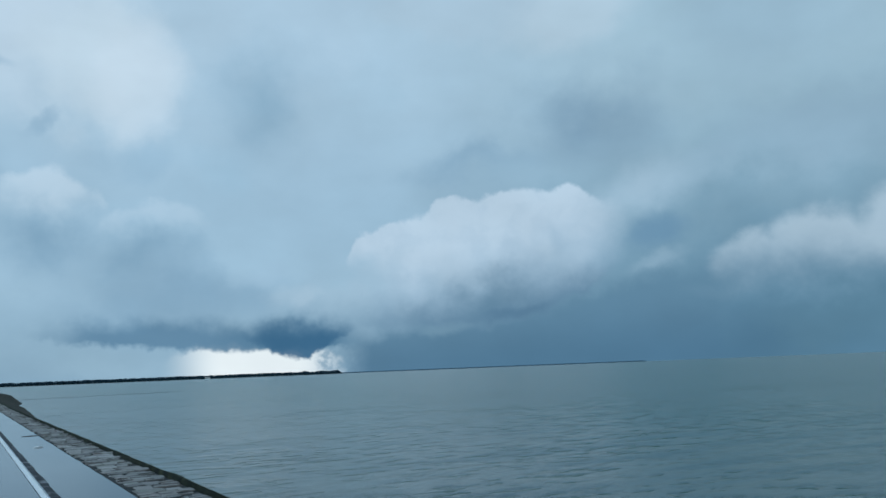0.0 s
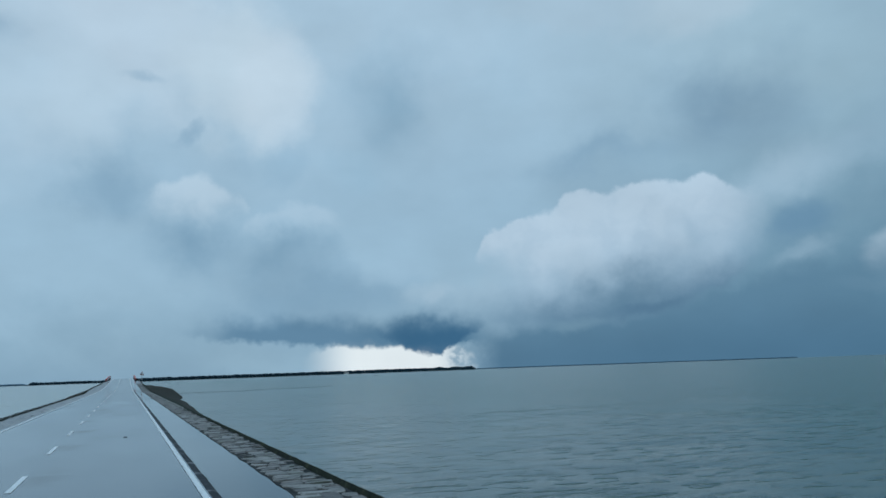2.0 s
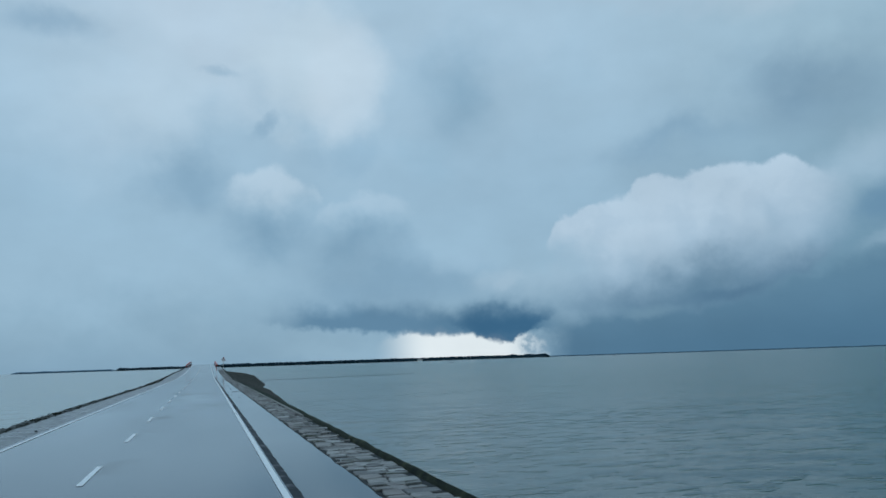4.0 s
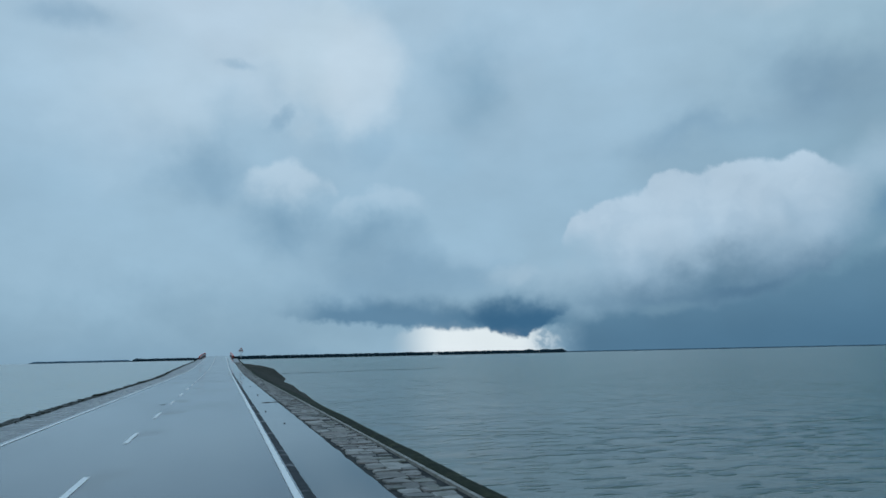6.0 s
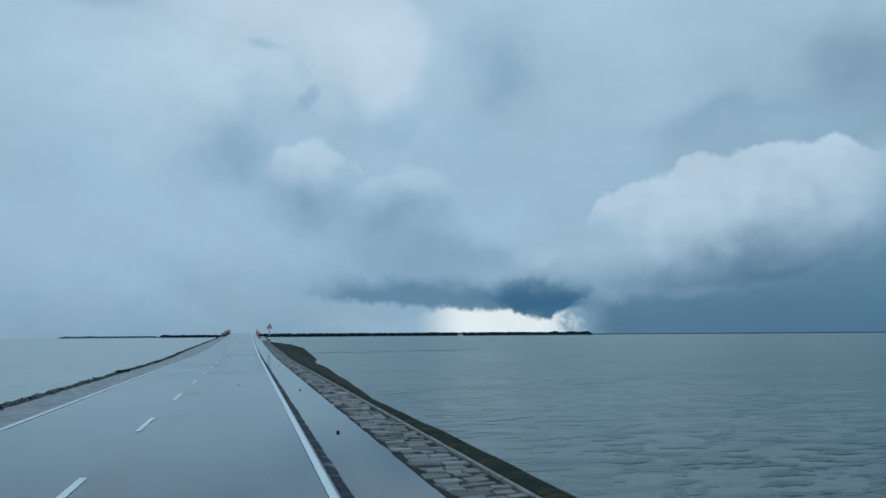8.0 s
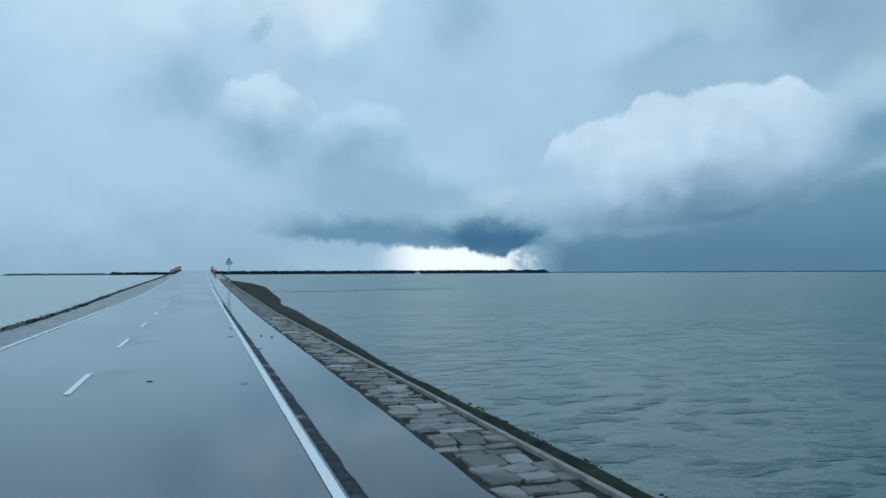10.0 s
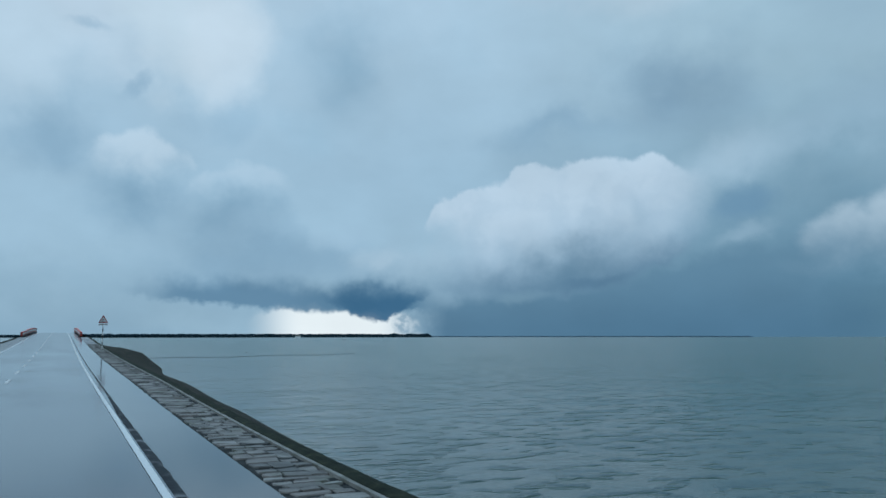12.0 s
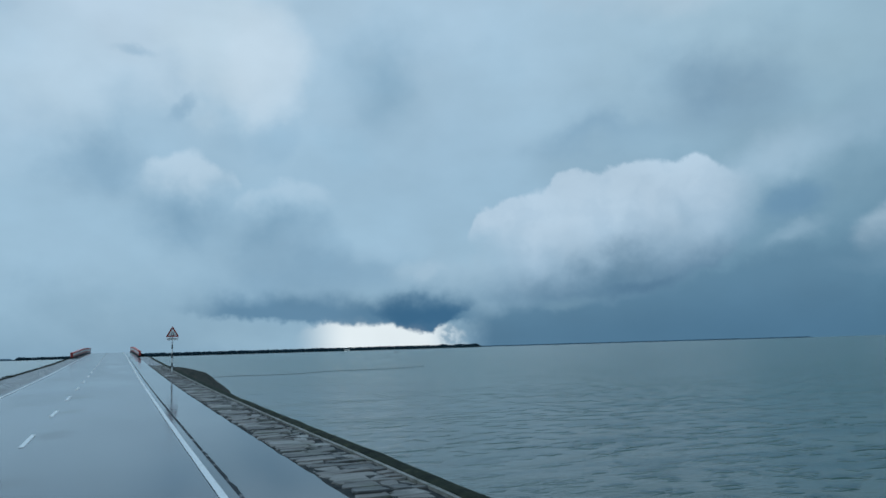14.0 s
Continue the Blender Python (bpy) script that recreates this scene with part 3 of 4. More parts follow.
crest_e = ribbon("grass_crest", CREST, lambda y: [(X_GRASS + widen(y) - 0.02, -0.12), (X_GRASS + widen(y) + 0.02, -0.035 + wobble(y, 1.3, 4.0, 0.015)), (X_GRASS + widen(y) + 0.5 * (0.06 + 0.36 * ease(y, 60, 130) - 0.24 * ease(y, 130, 155) + 0.12 * ease(y, 163, 190)), 0.0 + wobble(y, 0.9, 25.0, 0.02)), (X_GRASS + widen(y) + (0.06 + 0.36 * ease(y, 60, 130) - 0.24 * ease(y, 130, 155) + 0.12 * ease(y, 163, 190)) + wobble(y, 0.3, 6.0, 0.06), -0.01 + wobble(y, 0.5, 5.0, 0.03)), (X_GRASS + widen(y) + 0.5, -0.3)], Y_START, BRIDGE_A, 0.4)
tagged(crest_e, "dark wet earth crest above the water", "embankment", kind="structure")
crest_w = ribbon("grass_crest", PATCHY, lambda y: [(X_SHOULDER_L - bulge(y) - 0.8, -0.35), (X_SHOULDER_L - bulge(y) - 0.45 + wobble(y, 0.5, 16.0, 0.15), -0.02 + wobble(y, 0.8, 15.0, 0.07)), (X_SHOULDER_L - bulge(y) - 0.1 + wobble(y, 0.35, 13.0, 0.22), -0.045 + wobble(y, 1.3, 14.0, 0.02)), (X_SHOULDER_L - bulge(y) + 0.12, -0.14)], Y_START, BRIDGE_A, 0.4)
tagged(crest_w, "ragged crest of dark wet earth and grass", "embankment", kind="structure")



def strip(name, x0, x1, y0, y1, z, mat, label, step=3.0):
    ob = ribbon(name, mat, lambda y: [(x0, z), (x1, z)], y0, y1, step)
    return tagged(ob, label, "road marking", kind="structure")


strip("edge_line", X_LINE_R - 0.06, X_LINE_R + 0.06, Y_START, BRIDGE_B, 0.0125, PAINT, "solid white edge line painted on wet asphalt")
strip("edge_line", X_LINE_L - 0.06, X_LINE_L + 0.06, Y_START, BRIDGE_B, 0.0125, PAINT, "solid white edge line painted on wet asphalt")
for k in range(-9, 44):
    y = 46.57 + 9.0 * k
    d = ribbon("centre_dash", PAINT, lambda v: [(X_CENTRE - 0.06, 0.038), (X_CENTRE + 0.06, 0.038)], y, y + 3.05, 1.6)
    tagged(d, "white centre-line dash painted on wet asphalt", "road marking", group="centre line dashes")


# ---- bridge ----
def box_bm(bm, x0, x1, y0, y1, z0, z1, bevel=0.0):
    vs = [bm.verts.new((x, y, z)) for z in (z0, z1) for y in (y0, y1) for x in (x0, x1)]
    fs = [(0, 2, 3, 1), (4, 5, 7, 6), (0, 1, 5, 4), (2, 6, 7, 3), (0, 4, 6, 2), (1, 3, 7, 5)]
    made = [bm.faces.new([vs[i] for i in f]) for f in fs]
    if bevel:
        edges = {e for f in made for e in f.edges}
        bmesh.ops.bevel(bm, geom=list(edges), offset=bevel, segments=1, affect="EDGES")


def sweep_bm(x0, x1, z0, z1, y0, y1, step, tall=lambda y: 1.0):
    """A bar of rectangular section that follows the rise of the road; tall scales its heights along its length."""
    bm = bmesh.new()
    n = max(1, round((y1 - y0) / step))
    rows = []
    for i in range(n + 1):
        y = y0 + (y1 - y0) * i / n
        h = rise(y)
        lo, hi = h + z0 * tall(y), h + z1 * tall(y)
        rows.append([bm.verts.new(p) for p in ((x0, y, lo), (x1, y, lo), (x1, y, hi), (x0, y, hi))])
    for a, b in zip(rows, rows[1:]):
        for k in range(4):
            bm.faces.new((a[k], a[(k + 1) % 4], b[(k + 1) % 4], b[k]))
    bm.faces.new(rows[0])
    bm.faces.new(rows[-1][::-1])
    bmesh.ops.recalc_face_normals(bm, faces=bm.faces)
    return bm


def parapet(y):
    """The railing stands lower at its near end."""
    return 0.85 + 0.4 * ease(y, BRIDGE_A, BRIDGE_A + 75)


def railing(x, label):
    base = new("bridge_railing")
    tagged(base, label, "railing", group="bridge railings")
    part("kerb", sweep_bm(x - 0.22, x + 0.22, -0.35, 0.22, BRIDGE_A, BRIDGE_B, 4.0), MUD, base, "low near-black kerb")
    part("lower_rail", sweep_bm(x - 0.15, x + 0.15, 0.22, 0.50, BRIDGE_A, BRIDGE_B, 4.0, parapet), DARK_RED, base, "dark red painted rail")
    part("middle_rail", sweep_bm(x - 0.17, x + 0.17, 0.52, 0.80, BRIDGE_A, BRIDGE_B, 4.0, parapet), WHITE, base, "white painted rail")
    part("top_rail", sweep_bm(x - 0.16, x + 0.16, 0.83, 1.10, BRIDGE_A, BRIDGE_B, 4.0, parapet), RED, base, "red painted top rail")
    n = 31
    for i in range(n):
        y = BRIDGE_A + (BRIDGE_B - BRIDGE_A) * i / (n - 1)
        end = i in (0, n - 1)
        bm = bmesh.new()
        w = 0.19 if end else 0.12
        box_bm(bm, x - w, x + w, y - w, y + w, rise(y) + 0.2 * parapet(y), rise(y) + (1.12 if end else 1.0) * parapet(y), 0.02)
        part("post", bm, DARK_RED, base)
    return base


railing(-6.9, "red and white painted concrete railing beside the bridge deck")
railing(3.35, "red and white painted concrete railing beside the bridge deck")
bm = sweep_bm(-7.1, 3.55, -0.95, -0.14, BRIDGE_A - 0.5, BRIDGE_B + 0.5, 4.0)
me = bpy.data.meshes.new("bridge_deck")
bm.to_mesh(me)
bm.free()
me.materials.append(CONCRETE)
tagged(new("bridge_deck", me), "grey concrete bridge deck over the water", "bridge", kind="structure")
walkways = ((X_EDGE_L, -6.68), (1.47, 3.13))
for a, b in walkways:
    bm = sweep_bm(min(a, b), max(a, b), -0.16, -0.03, BRIDGE_A, BRIDGE_B, 4.0)
    me = bpy.data.meshes.new("bridge_shoulder")
    bm.to_mesh(me)
    bm.free()
    me.materials.append(SHOULDER)
    tagged(new("bridge_shoulder", me), "wet grey shoulder across the bridge", "pavement", kind="structure")
for y in (352.0, 376.0, 406.0, 430.0):
    pier = new("bridge_pier")
    tagged(pier, "round concrete piers and crosshead standing in the water under the bridge", "pier", group="bridge piers")
    bm = bmesh.new()
    box_bm(bm, -6.4, 2.8, y - 0.6, y + 0.6, rise(y) - 1.9, rise(y) - 0.93, 0.05)
    part("crosshead", bm, CONCRETE, pier)
    for x in (-5.0, -1.8, 1.4):
        bm = bmesh.new()
        h = rise(y) - 1.85 - (WATER_Z - 0.5)
        bmesh.ops.create_cone(bm, cap_ends=True, segments=16, radius1=0.5, radius2=0.5, depth=h, matrix=pose(x, y, WATER_Z - 0.5 + h / 2))
        part("column", bm, CONCRETE, pier)


# ---- warning sign ----
def tube(bm, x, y, z0, z1, r, seg=12):
    bmesh.ops.create_cone(bm, cap_ends=True, segments=seg, radius1=r, radius2=r, depth=z1 - z0, matrix=pose(x, y, (z0 + z1) / 2))


def triangle_bm(side, y0, y1, zc, hollow=0.0, round_=0.06):
    """An upright triangular plate with blunted corners, centre at zc; hollow: the side of the hole."""
    bm = bmesh.new()

    def ring(s, y):
        h = s * math.sqrt(3) / 2
        tri = [Vector((-s / 2, 0, -h / 3)), Vector((s / 2, 0, -h / 3)), Vector((0, 0, 2 * h / 3))]
        out = []
        for i in range(3):
            p, a, b = tri[i], tri[i - 1], tri[(i + 1) % 3]
            for q in (p + (a - p) * round_, p + ((a - p) + (b - p)) * round_ * 0.28, p + (b - p) * round_):
                out.append(bm.verts.new((q.x, y, q.z + zc)))
        return out

    rings = [ring(side, y0), ring(side, y1)]
    if hollow:
        inner = [ring(hollow, y0), ring(hollow, y1)]
        n = len(inner[0])
        for i in range(n):
            j = (i + 1) % n
            for a, b in ((rings[0], inner[0]), (inner[1], rings[1]), (inner[0], inner[1]), (rings[1], rings[0])):
                bm.faces.new((a[i], a[j], b[j], b[i]))
    else:
        bm.faces.new(rings[0])
        bm.faces.new(rings[1][::-1])
        n = len(rings[0])
        for i in range(n):
            j = (i + 1) % n
            bm.faces.new((rings[0][i], rings[1][i], rings[1][j], rings[0][j]))
    bmesh.ops.recalc_face_normals(bm, faces=bm.faces)
    return bm


def warning_sign(x, y, z):
    s = new("warning_sign")
    s.matrix_world = pose(x, y, z)
    tagged(s, "red-bordered triangular road sign on a black and white banded post", "road sign")
    bands = 8
    for i in range(bands):
        bm = bmesh.new()
        tube(bm, 0, 0, -0.3 + 0.4 * i, -0.3 + 0.4 * (i + 1), 0.06)
        part("post_band", bm, WHITE if i % 2 else BLACK, s, "white painted band" if i % 2 else "black painted band")
    part("sign_plate", triangle_bm(1.08, -0.088, -0.072, 3.46), WHITE, s, "white triangular plate")
    part("border", triangle_bm(1.12, -0.1, -0.09, 3.46, 0.74), DARK_RED, s, "dark red border")
    for sx in (-1, 1):
        bm = bmesh.new()
        box_bm(bm, sx * 0.07 - 0.03, sx * 0.07 + 0.03, -0.1, -0.09, 3.27, 3.42)
        box_bm(bm, sx * 0.055 - 0.022, sx * 0.055 + 0.022, -0.1, -0.09, 3.423, 3.58)
        part("symbol", bm, BLACK, s, "black bar")
    bm = bmesh.new()
    box_bm(bm, -0.5, 0.5, -0.085, -0.07, 2.86, 3.08, 0.004)
    part("lower_plate", bm, WHITE, s, "white rectangular plate")
    for a, b in ((-0.42, -0.2), (-0.12, 0.1), (0.18, 0.42)):
        bm = bmesh.new()
        box_bm(bm, a, b, -0.095, -0.0865, 2.945, 2.995)
        part("text_bar", bm, BLACK, s, "black bar of lettering")
    bm = bmesh.new()
    box_bm(bm, -0.03, 0.03, -0.071, -0.05, 2.8, 3.75)
    part("bracket", bm, STEEL, s)
    return s


warning_sign(4.3, 278.0, rise(278.0) - 0.15)


# ---- far shores ----
def shore(name, a0, a1, dist, low, high, mat, label, seed, step=0.012):
    """A line of distant trees on a low bank, seen across the water, between two azimuths."""
    rng = random.Random(seed)
    verts, faces = [], []
    a = a0
    while a < a1:
        edge = min(1.0, (a - a0) / 0.4 + 0.25, (a1 - a) / 0.4 + 0.25)
        grove = 0.5 + 0.5 * noise.noise((a * 1.7, seed, 0.0))
        h = (low + (high - low) * (0.55 * grove + 0.45 * rng.random() ** 2)) * edge
        r = h * rng.uniform(0.5, 0.9)
        d = dist + rng.uniform(-40, 40)
        x, y = d * math.sin(radians(a)), 100 + d * math.cos(radians(a))
        z = WATER_Z + h * 0.5
        i = len(verts)
        for p in ((r, 0, 0), (0, r, 0), (-r, 0, 0), (0, -r, 0), (0.6 * r, 0.6 * r, 0.35 * h), (-0.6 * r, 0.5 * r, 0.4 * h), (-0.5 * r, -0.6 * r, 0.38 * h), (0.6 * r, -0.5 * r, 0.3 * h), (0, 0, 0.52 * h)):
            verts.append((x + p[0], y + p[1], z + p[2]))
        lowv = len(verts)
        for p in ((r, 0), (0, r), (-r, 0), (0, -r)):
            verts.append((x + p[0], y + p[1], WATER_Z - 0.5))
        for k in range(4):
            m = (k + 1) % 4
            faces += [(i + k, i + m, i + 4 + k), (i + 4 + k, i + m, i + 4 + m), (i + 4 + k, i + 4 + m, i + 8), (lowv + k, lowv + m, i + m, i + k)]
        a += step * rng.uniform(0.5, 1.5) * 4300 / dist
    ob = mesh_object(name, verts, faces, mat)
    return tagged(ob, label, "trees", kind="stuff")


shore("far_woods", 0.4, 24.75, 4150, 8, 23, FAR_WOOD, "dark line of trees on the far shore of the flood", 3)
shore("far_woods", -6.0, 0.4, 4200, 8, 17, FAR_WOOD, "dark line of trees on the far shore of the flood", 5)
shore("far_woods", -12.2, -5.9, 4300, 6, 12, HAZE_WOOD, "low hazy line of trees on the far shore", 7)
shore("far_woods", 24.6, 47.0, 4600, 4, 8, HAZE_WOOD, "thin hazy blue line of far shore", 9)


def far_building(azimuth, dist):
    """A long, low, pale building on the far shore."""
    b = new("far_building")
    b.matrix_world = pose(dist * math.sin(radians(azimuth)), 100 + dist * math.cos(radians(azimuth)), WATER_Z, 0, 0, -azimuth)
    tagged(b, "long low pale building in a gap of the far trees", "building")
    bm = bmesh.new()
    box_bm(bm, -13, 13, -5, 5, -0.5, 7.0, 0.1)
    part("wall", bm, WHITE, b, "pale plastered wall")
    bm = bmesh.new()
    ridge = [[bm.verts.new((x, y, z)) for y, z in ((-6, 6.8), (0, 9.6), (6, 6.8), (6, 6.4), (-6, 6.4))] for x in (-14, 14)]
    for k in range(5):
        bm.faces.new((ridge[0][k], ridge[0][(k + 1) % 5], ridge[1][(k + 1) % 5], ridge[1][k]))
    bm.faces.new(ridge[0][::-1])
    bm.faces.new(ridge[1])
    bmesh.ops.recalc_face_normals(bm, faces=bm.faces)
    part("roof", bm, CONCRETE, b, "grey sheet roof")
    for x in (-9, -3, 3, 9):
        bm = bmesh.new()
        box_bm(bm, x - 1.1, x + 1.1, -5.05, -4.95, 2.2, 4.6)
        part("window", bm, BLACK, b, "dark window opening")
    return b


far_building(15.2, 4060)


# ---- boats and wake line on the water ----
def country_boat(x, y, turn, size):
    """A low wooden boat with raised ends and a small round cabin."""
    b = new("country_boat")
    b.matrix_world = pose(x, y, WATER_Z, 0, 0, turn)
    tagged(b, "small dark wooden country boat floating on the water", "boat", group="boats")
    bm = bmesh.new()
    rows = []
    for i in range(9):
        u = -1 + i / 4
        w = 0.75 * math.sqrt(max(0.02, 1 - u * u))
        sheer = 0.45 + 0.9 * u * u
        rows.append([bm.verts.new((u * 4.5 * size, s * w * size * f, z * size)) for s, f, z in ((1, 1.0, sheer), (1, 0.55, -0.15 + 0.25 * u * u), (-1, 0.55, -0.15 + 0.25 * u * u), (-1, 1.0, sheer))])
    for a, c in zip(rows, rows[1:]):
        for k in range(3):
            bm.faces.new((a[k], a[k + 1], c[k + 1], c[k]))
        bm.faces.new((a[3], a[0], c[0], c[3]))
    bm.faces.new(rows[0])
    bm.faces.new(rows[-1][::-1])
    bmesh.ops.recalc_face_normals(bm, faces=bm.faces)
    part("hull", bm, BLACK, b, "dark tarred wooden hull")
    bm = bmesh.new()
    bmesh.ops.create_cone(bm, cap_ends=True, segments=12, radius1=0.62 * size, radius2=0.62 * size, depth=2.6 * size, matrix=pose(-0.6 * size, 0, 0.55 * size, 0, 90, 0))
    part("cabin", bm, EARTH, b, "arched mat cabin")
    return b


country_boat(82, 566, 55, 0.25)
country_boat(470, 1560, -35, 0.9)
country_boat(1210, 2230, 10, 1.1)
country_boat(485, 470, 60, 0.5)

# a faint wake line on the water, built as a thin tube with added uprights
wake = new("wake_line")
tagged(wake, "thin dark tube standing in for a faint wake line on the water", "fishing net")
bm = bmesh.new()
prev = None
for i in range(41):
    x, y = 26 + 95 * i / 40, 478 + 36 * i / 40 + 5 * math.sin(i * 0.35)
    r = 0.07
    ring = [bm.verts.new((x, y + r * math.cos(k * math.pi / 3), WATER_Z + 0.05 + r * math.sin(k * math.pi / 3))) for k in range(6)]
    if prev:
        for k in range(6):
            bm.faces.new((prev[k], prev[(k + 1) % 6], ring[(k + 1) % 6], ring[k]))
    prev = ring
part("wake_tube", bm, MUD, wake)
for i in range(6):
    bm = bmesh.new()
    u = i / 5
    tube(bm, 26 + 95 * u, 478 + 36 * u + 5 * math.sin(u * 40 * 0.35), WATER_Z - 0.5, WATER_Z + 0.5, 0.05, 8)
    part("added_stub", bm, EARTH, wake)


# ---- litter on the shoulder ----
def stone(x, y, z, r, name="stone", mat=None, label="small dark stone lying on the wet shoulder"):
    rng = random.Random(int(x * 1000 + y * 77))
    bm = bmesh.new()
    bmesh.ops.create_icosphere(bm, subdivisions=1, radius=r)
    for v in bm.verts:
        v.co = Vector((v.co.x * 1.3, v.co.y, v.co.z * 0.7)) * rng.uniform(0.75, 1.2)
    me = bpy.data.meshes.new(name)
    bm.to_mesh(me)
    bm.free()
    me.materials.append(mat or GUTTER)
    ob = new(name, me)
    ob.matrix_world = pose(x, y, z + r * 0.4 + rise(y), 0, 0, rng.uniform(0, 180))
    return tagged(ob, label, "stone", group="stones")


for x, y, r in ((2.10, 176.6, 0.033), (2.41, 175.8, 0.036), (1.2, 180.0, 0.03), (2.25, 135.7, 0.05), (2.25, 114.7, 0.03), (-6.03, 90.1, 0.07), (2.3, 150.2, 0.035), (1.95, 121.0, 0.03), (-0.17, 153.1, 0.03)):
    stone(x, y, -0.05 if x > 1.5 or x < -5.6 else 0.012, r)


def litter(name, x, y, z, length, width, mat, label, category, turn, arch=0.25):
    """A thin curled scrap: a strip with a bow and some thickness."""
    bm = bmesh.new()
    rows = []
    for i in range(7):
        u = -0.5 + i / 6
        w = width * (1 - 1.6 * u * u)
        h = arch * width * (1 - 4 * u * u) + 0.004
        rows.append([bm.verts.new(p) for p in ((u * length, -w / 2, 0.0), (u * length, w / 2, 0.0), (u * length, w / 2, h), (u * length, -w / 2, h))])
    for a, c in zip(rows, rows[1:]):
        for k in range(4):
            bm.faces.new((a[k], a[(k + 1) % 4], c[(k + 1) % 4], c[k]))
    bm.faces.new(rows[0])
    bm.faces.new(rows[-1][::-1])
    bmesh.ops.recalc_face_normals(bm, faces=bm.faces)
    me = bpy.data.meshes.new(name)
    bm.to_mesh(me)
    bm.free()
    me.materials.append(mat)
    ob = new(name, me)
    ob.matrix_world = pose(x, y, z + rise(y), 0, 0, turn)
    return tagged(ob, label, category)


litter("paper_scrap", 2.34, 31.8, -0.05, 0.3, 0.14, WHITE, "crumpled white scrap lying on the wet shoulder", "litter", 10)
litter("stick", 2.60, 39.0, -0.05, 0.8, 0.07, BLACK, "dark wet stick lying on the shoulder", "stick", 4)
litter("leaf", -0.03, 61.5, 0.015, 0.15, 0.08, BLACK, "dark wet leaf lying on the asphalt", "leaf", 0)
litter("stick", 2.38, 127.6, -0.05, 0.6, 0.08, BLACK, "dark wet stick lying on the shoulder", "stick", -8)
litter("stick", 2.80, 127.8, -0.03, 0.35, 0.08, BLACK, "short dark wet stick lying beside the blocks", "stick", 14)
# the next three are dark patches of the road surface, built as thin scraps
litter("leaf", -2.53, 127.6, 0.035, 0.3, 0.14, MUD, "flat dark patch on the asphalt", "leaf", 5, 0.02)
litter("leaf", 1.05, 175.9, 0.012, 0.2, 0.1, MUD, "flat dark patch on the asphalt", "leaf", 20, 0.02)
litter("leaf", -0.90, 165.0, 0.022, 0.12, 0.09, MUD, "broad dark oval patch on the asphalt", "leaf", 12, 0.05)
litter("twig", 0.88, 164.2, 0.014, 0.17, 0.015, CONCRETE, "pale thin twig lying on the asphalt", "stick", -4)
litter("twig", 1.70, 171.8, -0.05, 0.2, 0.03, EARTH, "small forked twig lying on the wet shoulder", "stick", 35)


# ---- grass along the crests ----
def tufts(name, spots, rng, label):
    verts, faces = [], []
    for x, y, z, h in spots:
        for k in range(5):
            a = rng.uniform(0, 6.283)
            lean = rng.uniform(0.2, 0.9) * h
            dx, dy = math.cos(a), math.sin(a)
            w = rng.uniform(0.012, 0.028)
            i = len(verts)
            bx, by = x + rng.uniform(-0.06, 0.06), y + rng.uniform(-0.08, 0.08)
            verts += [(bx - dy * w, by + dx * w, z), (bx + dy * w, by - dx * w, z), (bx + dx * lean * 0.5 + dy * w * 0.7, by + dy * lean * 0.5 - dx * w * 0.7, z + h * 0.65), (bx + dx * lean * 0.5 - dy * w * 0.7, by + dy * lean * 0.5 + dx * w * 0.7, z + h * 0.65), (bx + dx * lean, by + dy * lean, z + h * rng.uniform(0.7, 1.1))]
            faces += [(i, i + 1, i + 2, i + 3), (i + 3, i + 2, i + 4)]
    ob = mesh_object(name, verts, faces, GRASS)
    return tagged(ob, label, "grass", kind="stuff")


rng = random.Random(11)
spots = []
for i in range(2600):
    y = 20 + 325 * rng.random()
    full = ease(y, 60, 130)
    clump = max(0.0, noise.noise((y * 0.35, 21.0, 0.0)))
    if rng.random() > 0.25 + 0.75 * full:
        continue
    x = X_GRASS + widen(y) + rng.uniform(0.04, 0.1 + 0.2 * full)
    spots.append((x, y, rise(y) - 0.05, (0.012 + 0.01 * full) * rng.uniform(0.6, 1.4) + 0.012 * clump * full))
tufts("grass", spots, rng, "dark wet grass along the crest above the water")
spots = []
for i in range(4200):
    y = 20 + 325 * rng.random()
    clump = max(0.0, noise.noise((y * 0.22, 31.0, 0.0)))
    if rng.random() > 0.35 + clump:
        continue
    x = X_SHOULDER_L - bulge(y) - rng.uniform(-0.1, 0.55)
    spots.append((x, y, rise(y) - 0.05, 0.05 * rng.uniform(0.6, 1.4) + 0.16 * clump))
tufts("grass", spots, rng, "dark wet grass along the ragged verge")


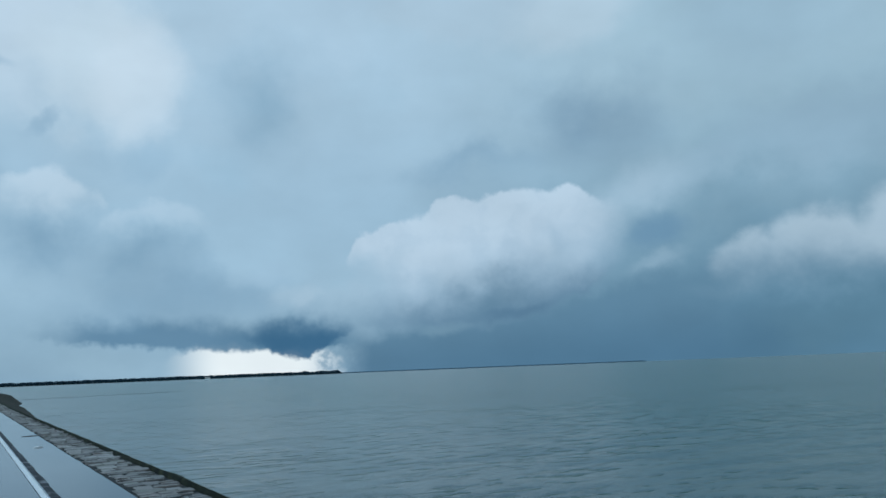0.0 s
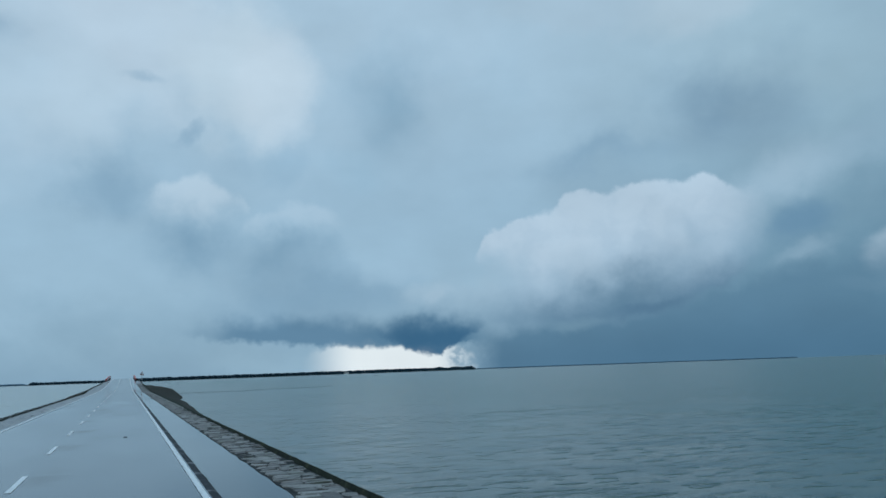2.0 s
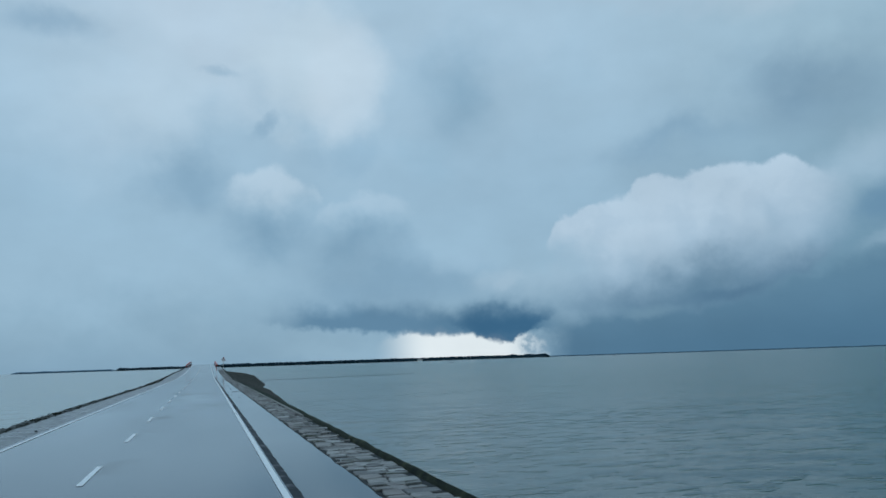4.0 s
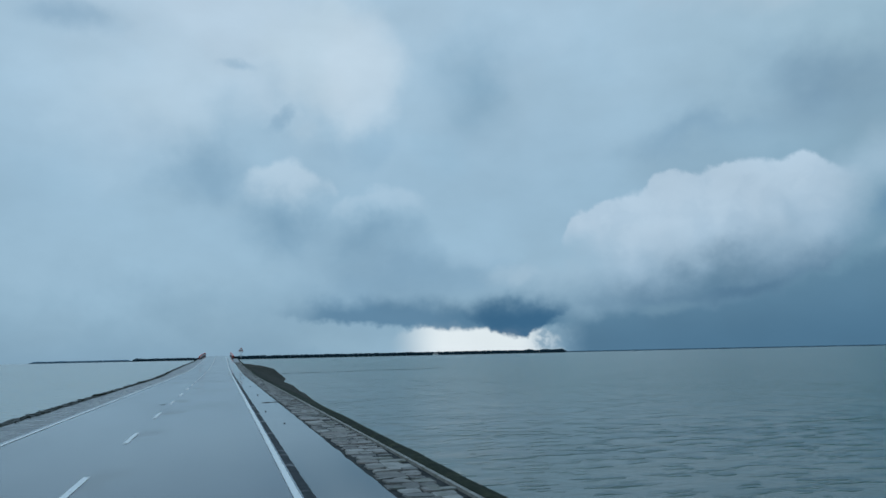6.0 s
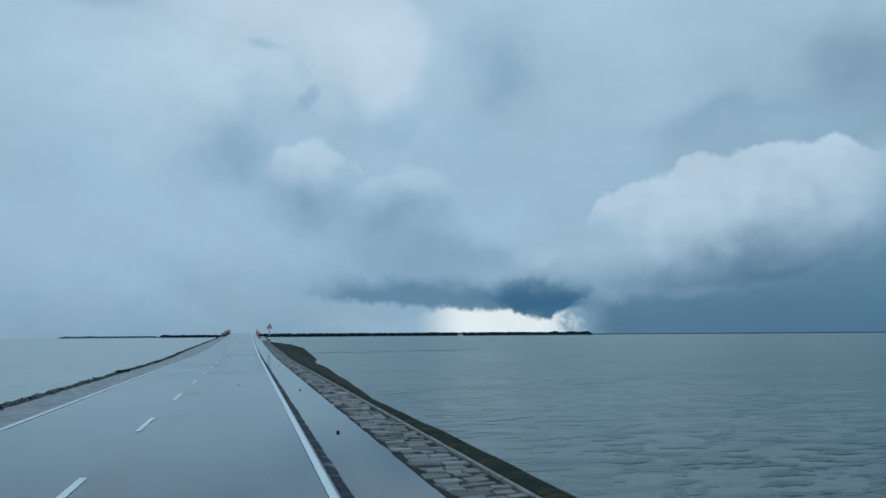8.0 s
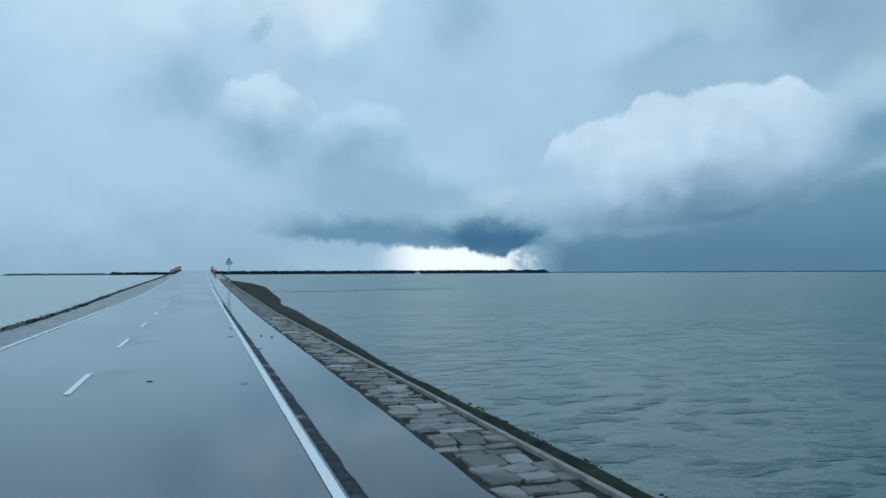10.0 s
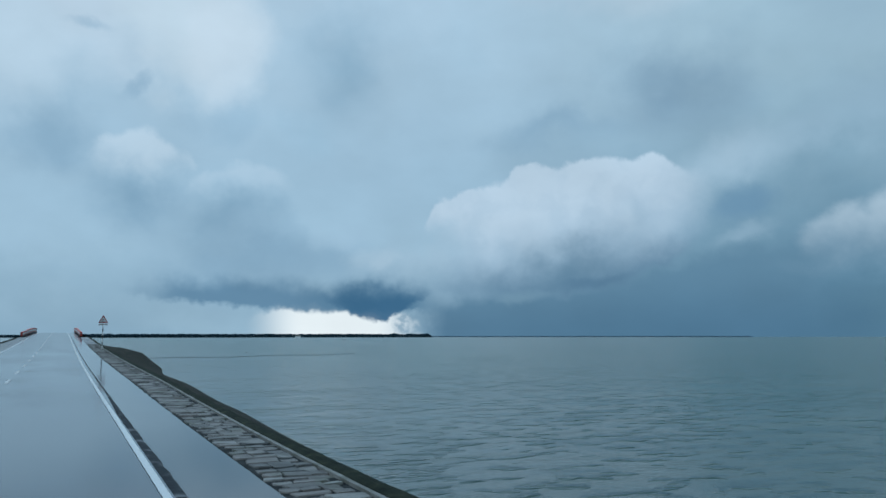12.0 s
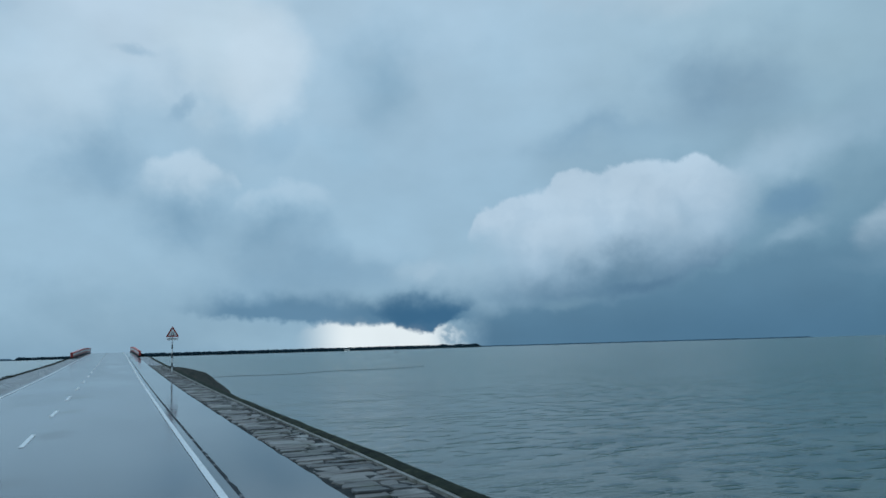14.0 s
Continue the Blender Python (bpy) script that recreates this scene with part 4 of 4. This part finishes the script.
# ---- concrete blocks beside the shoulder ----
def block_mesh(rng, lx, ly):
    """One worn slab with chamfered, uneven edges; origin at the middle of its top."""
    bm = bmesh.new()
    top, mid, low = [], [], []
    cut = rng.uniform(0.04, 0.09)
    for sx, sy, flip in ((-1, -1, 0), (1, -1, 1), (1, 1, 0), (-1, 1, 1)):
        px, py = sx * lx / 2 + rng.uniform(-0.035, 0.02), sy * ly / 2 + rng.uniform(-0.035, 0.02)
        ends = [(px, py - sy * cut * rng.uniform(0.3, 1.2)), (px - sx * cut * rng.uniform(0.3, 1.2), py)]
        for x, y in (ends[::-1] if flip else ends):
            z = rng.uniform(-0.016, 0.012)
            top.append(bm.verts.new((x * 0.95, y * 0.94, z)))
            mid.append(bm.verts.new((x, y, z - 0.022)))
            low.append(bm.verts.new((x, y, -0.1)))
    bm.faces.new(top)
    n = len(top)
    for k in range(n):
        j = (k + 1) % n
        bm.faces.new((mid[k], mid[j], top[j], top[k]))
        bm.faces.new((low[k], low[j], mid[j], mid[k]))
    me = bpy.data.meshes.new("block")
    bm.to_mesh(me)
    bm.free()
    me.materials.append(BLOCK)
    return me


rng = random.Random(5)
SIZES = ((0.46, 0.36), (0.38, 0.36), (0.6, 0.36), (0.3, 0.36))
kinds = [(block_mesh(rng, *SIZES[i % 4]), SIZES[i % 4][0]) for i in range(16)]
loose_v, loose_f = [], []
count = 0
y = Y_START + 30
while y < 298:
    depth = rng.choice((0.28, 0.34, 0.4, 0.5))
    y += depth / 2
    x = X_BLOCKS + 0.5 * widen(y) + 0.09 + rng.uniform(-0.05, 0.12)
    while x < X_KERB + widen(y) - 0.18:
        me, lx = kinds[rng.randrange(16)]
        long_ = 1.7 if y > 203 else 1.0
        lx *= long_
        if x + lx > X_KERB + widen(y) + 0.06:
            (me, lx), long_ = kinds[3 + 4 * rng.randrange(4)], 1.0
        if x + lx > X_KERB + widen(y) + 0.1:
            break
        cx = x + lx / 2
        z = rise(y) - 0.045 - 0.02 * (cx - X_BLOCKS - 0.5 * widen(y)) + rng.uniform(-0.014, 0.012)
        m = pose(cx, y + rng.uniform(-0.03, 0.03), z, rng.uniform(-3.2, 3.2), rng.uniform(-1.6, 1.6), rng.uniform(-5, 5)) @ Matrix.Diagonal((long_, depth / 0.36, 1, 1))
        if 163.0 < y < 203.0 and count < 300:
            ob = new("block", me)
            ob.parent = bed
            ob.matrix_world = m
            count += 1
        else:
            i = len(loose_v)
            loose_v += [tuple(m @ v.co) for v in me.vertices]
            loose_f += [tuple(i + k for k in p.vertices) for p in me.polygons]
        x += lx + rng.uniform(-0.01, 0.03)
    y += depth / 2 + rng.uniform(0.0, 0.05)
rest = mesh_object("blocks", loose_v, loose_f, BLOCK)
rest.parent = bed
tagged(rest, "weathered grey-brown concrete blocks with dark joints", kind="stuff")
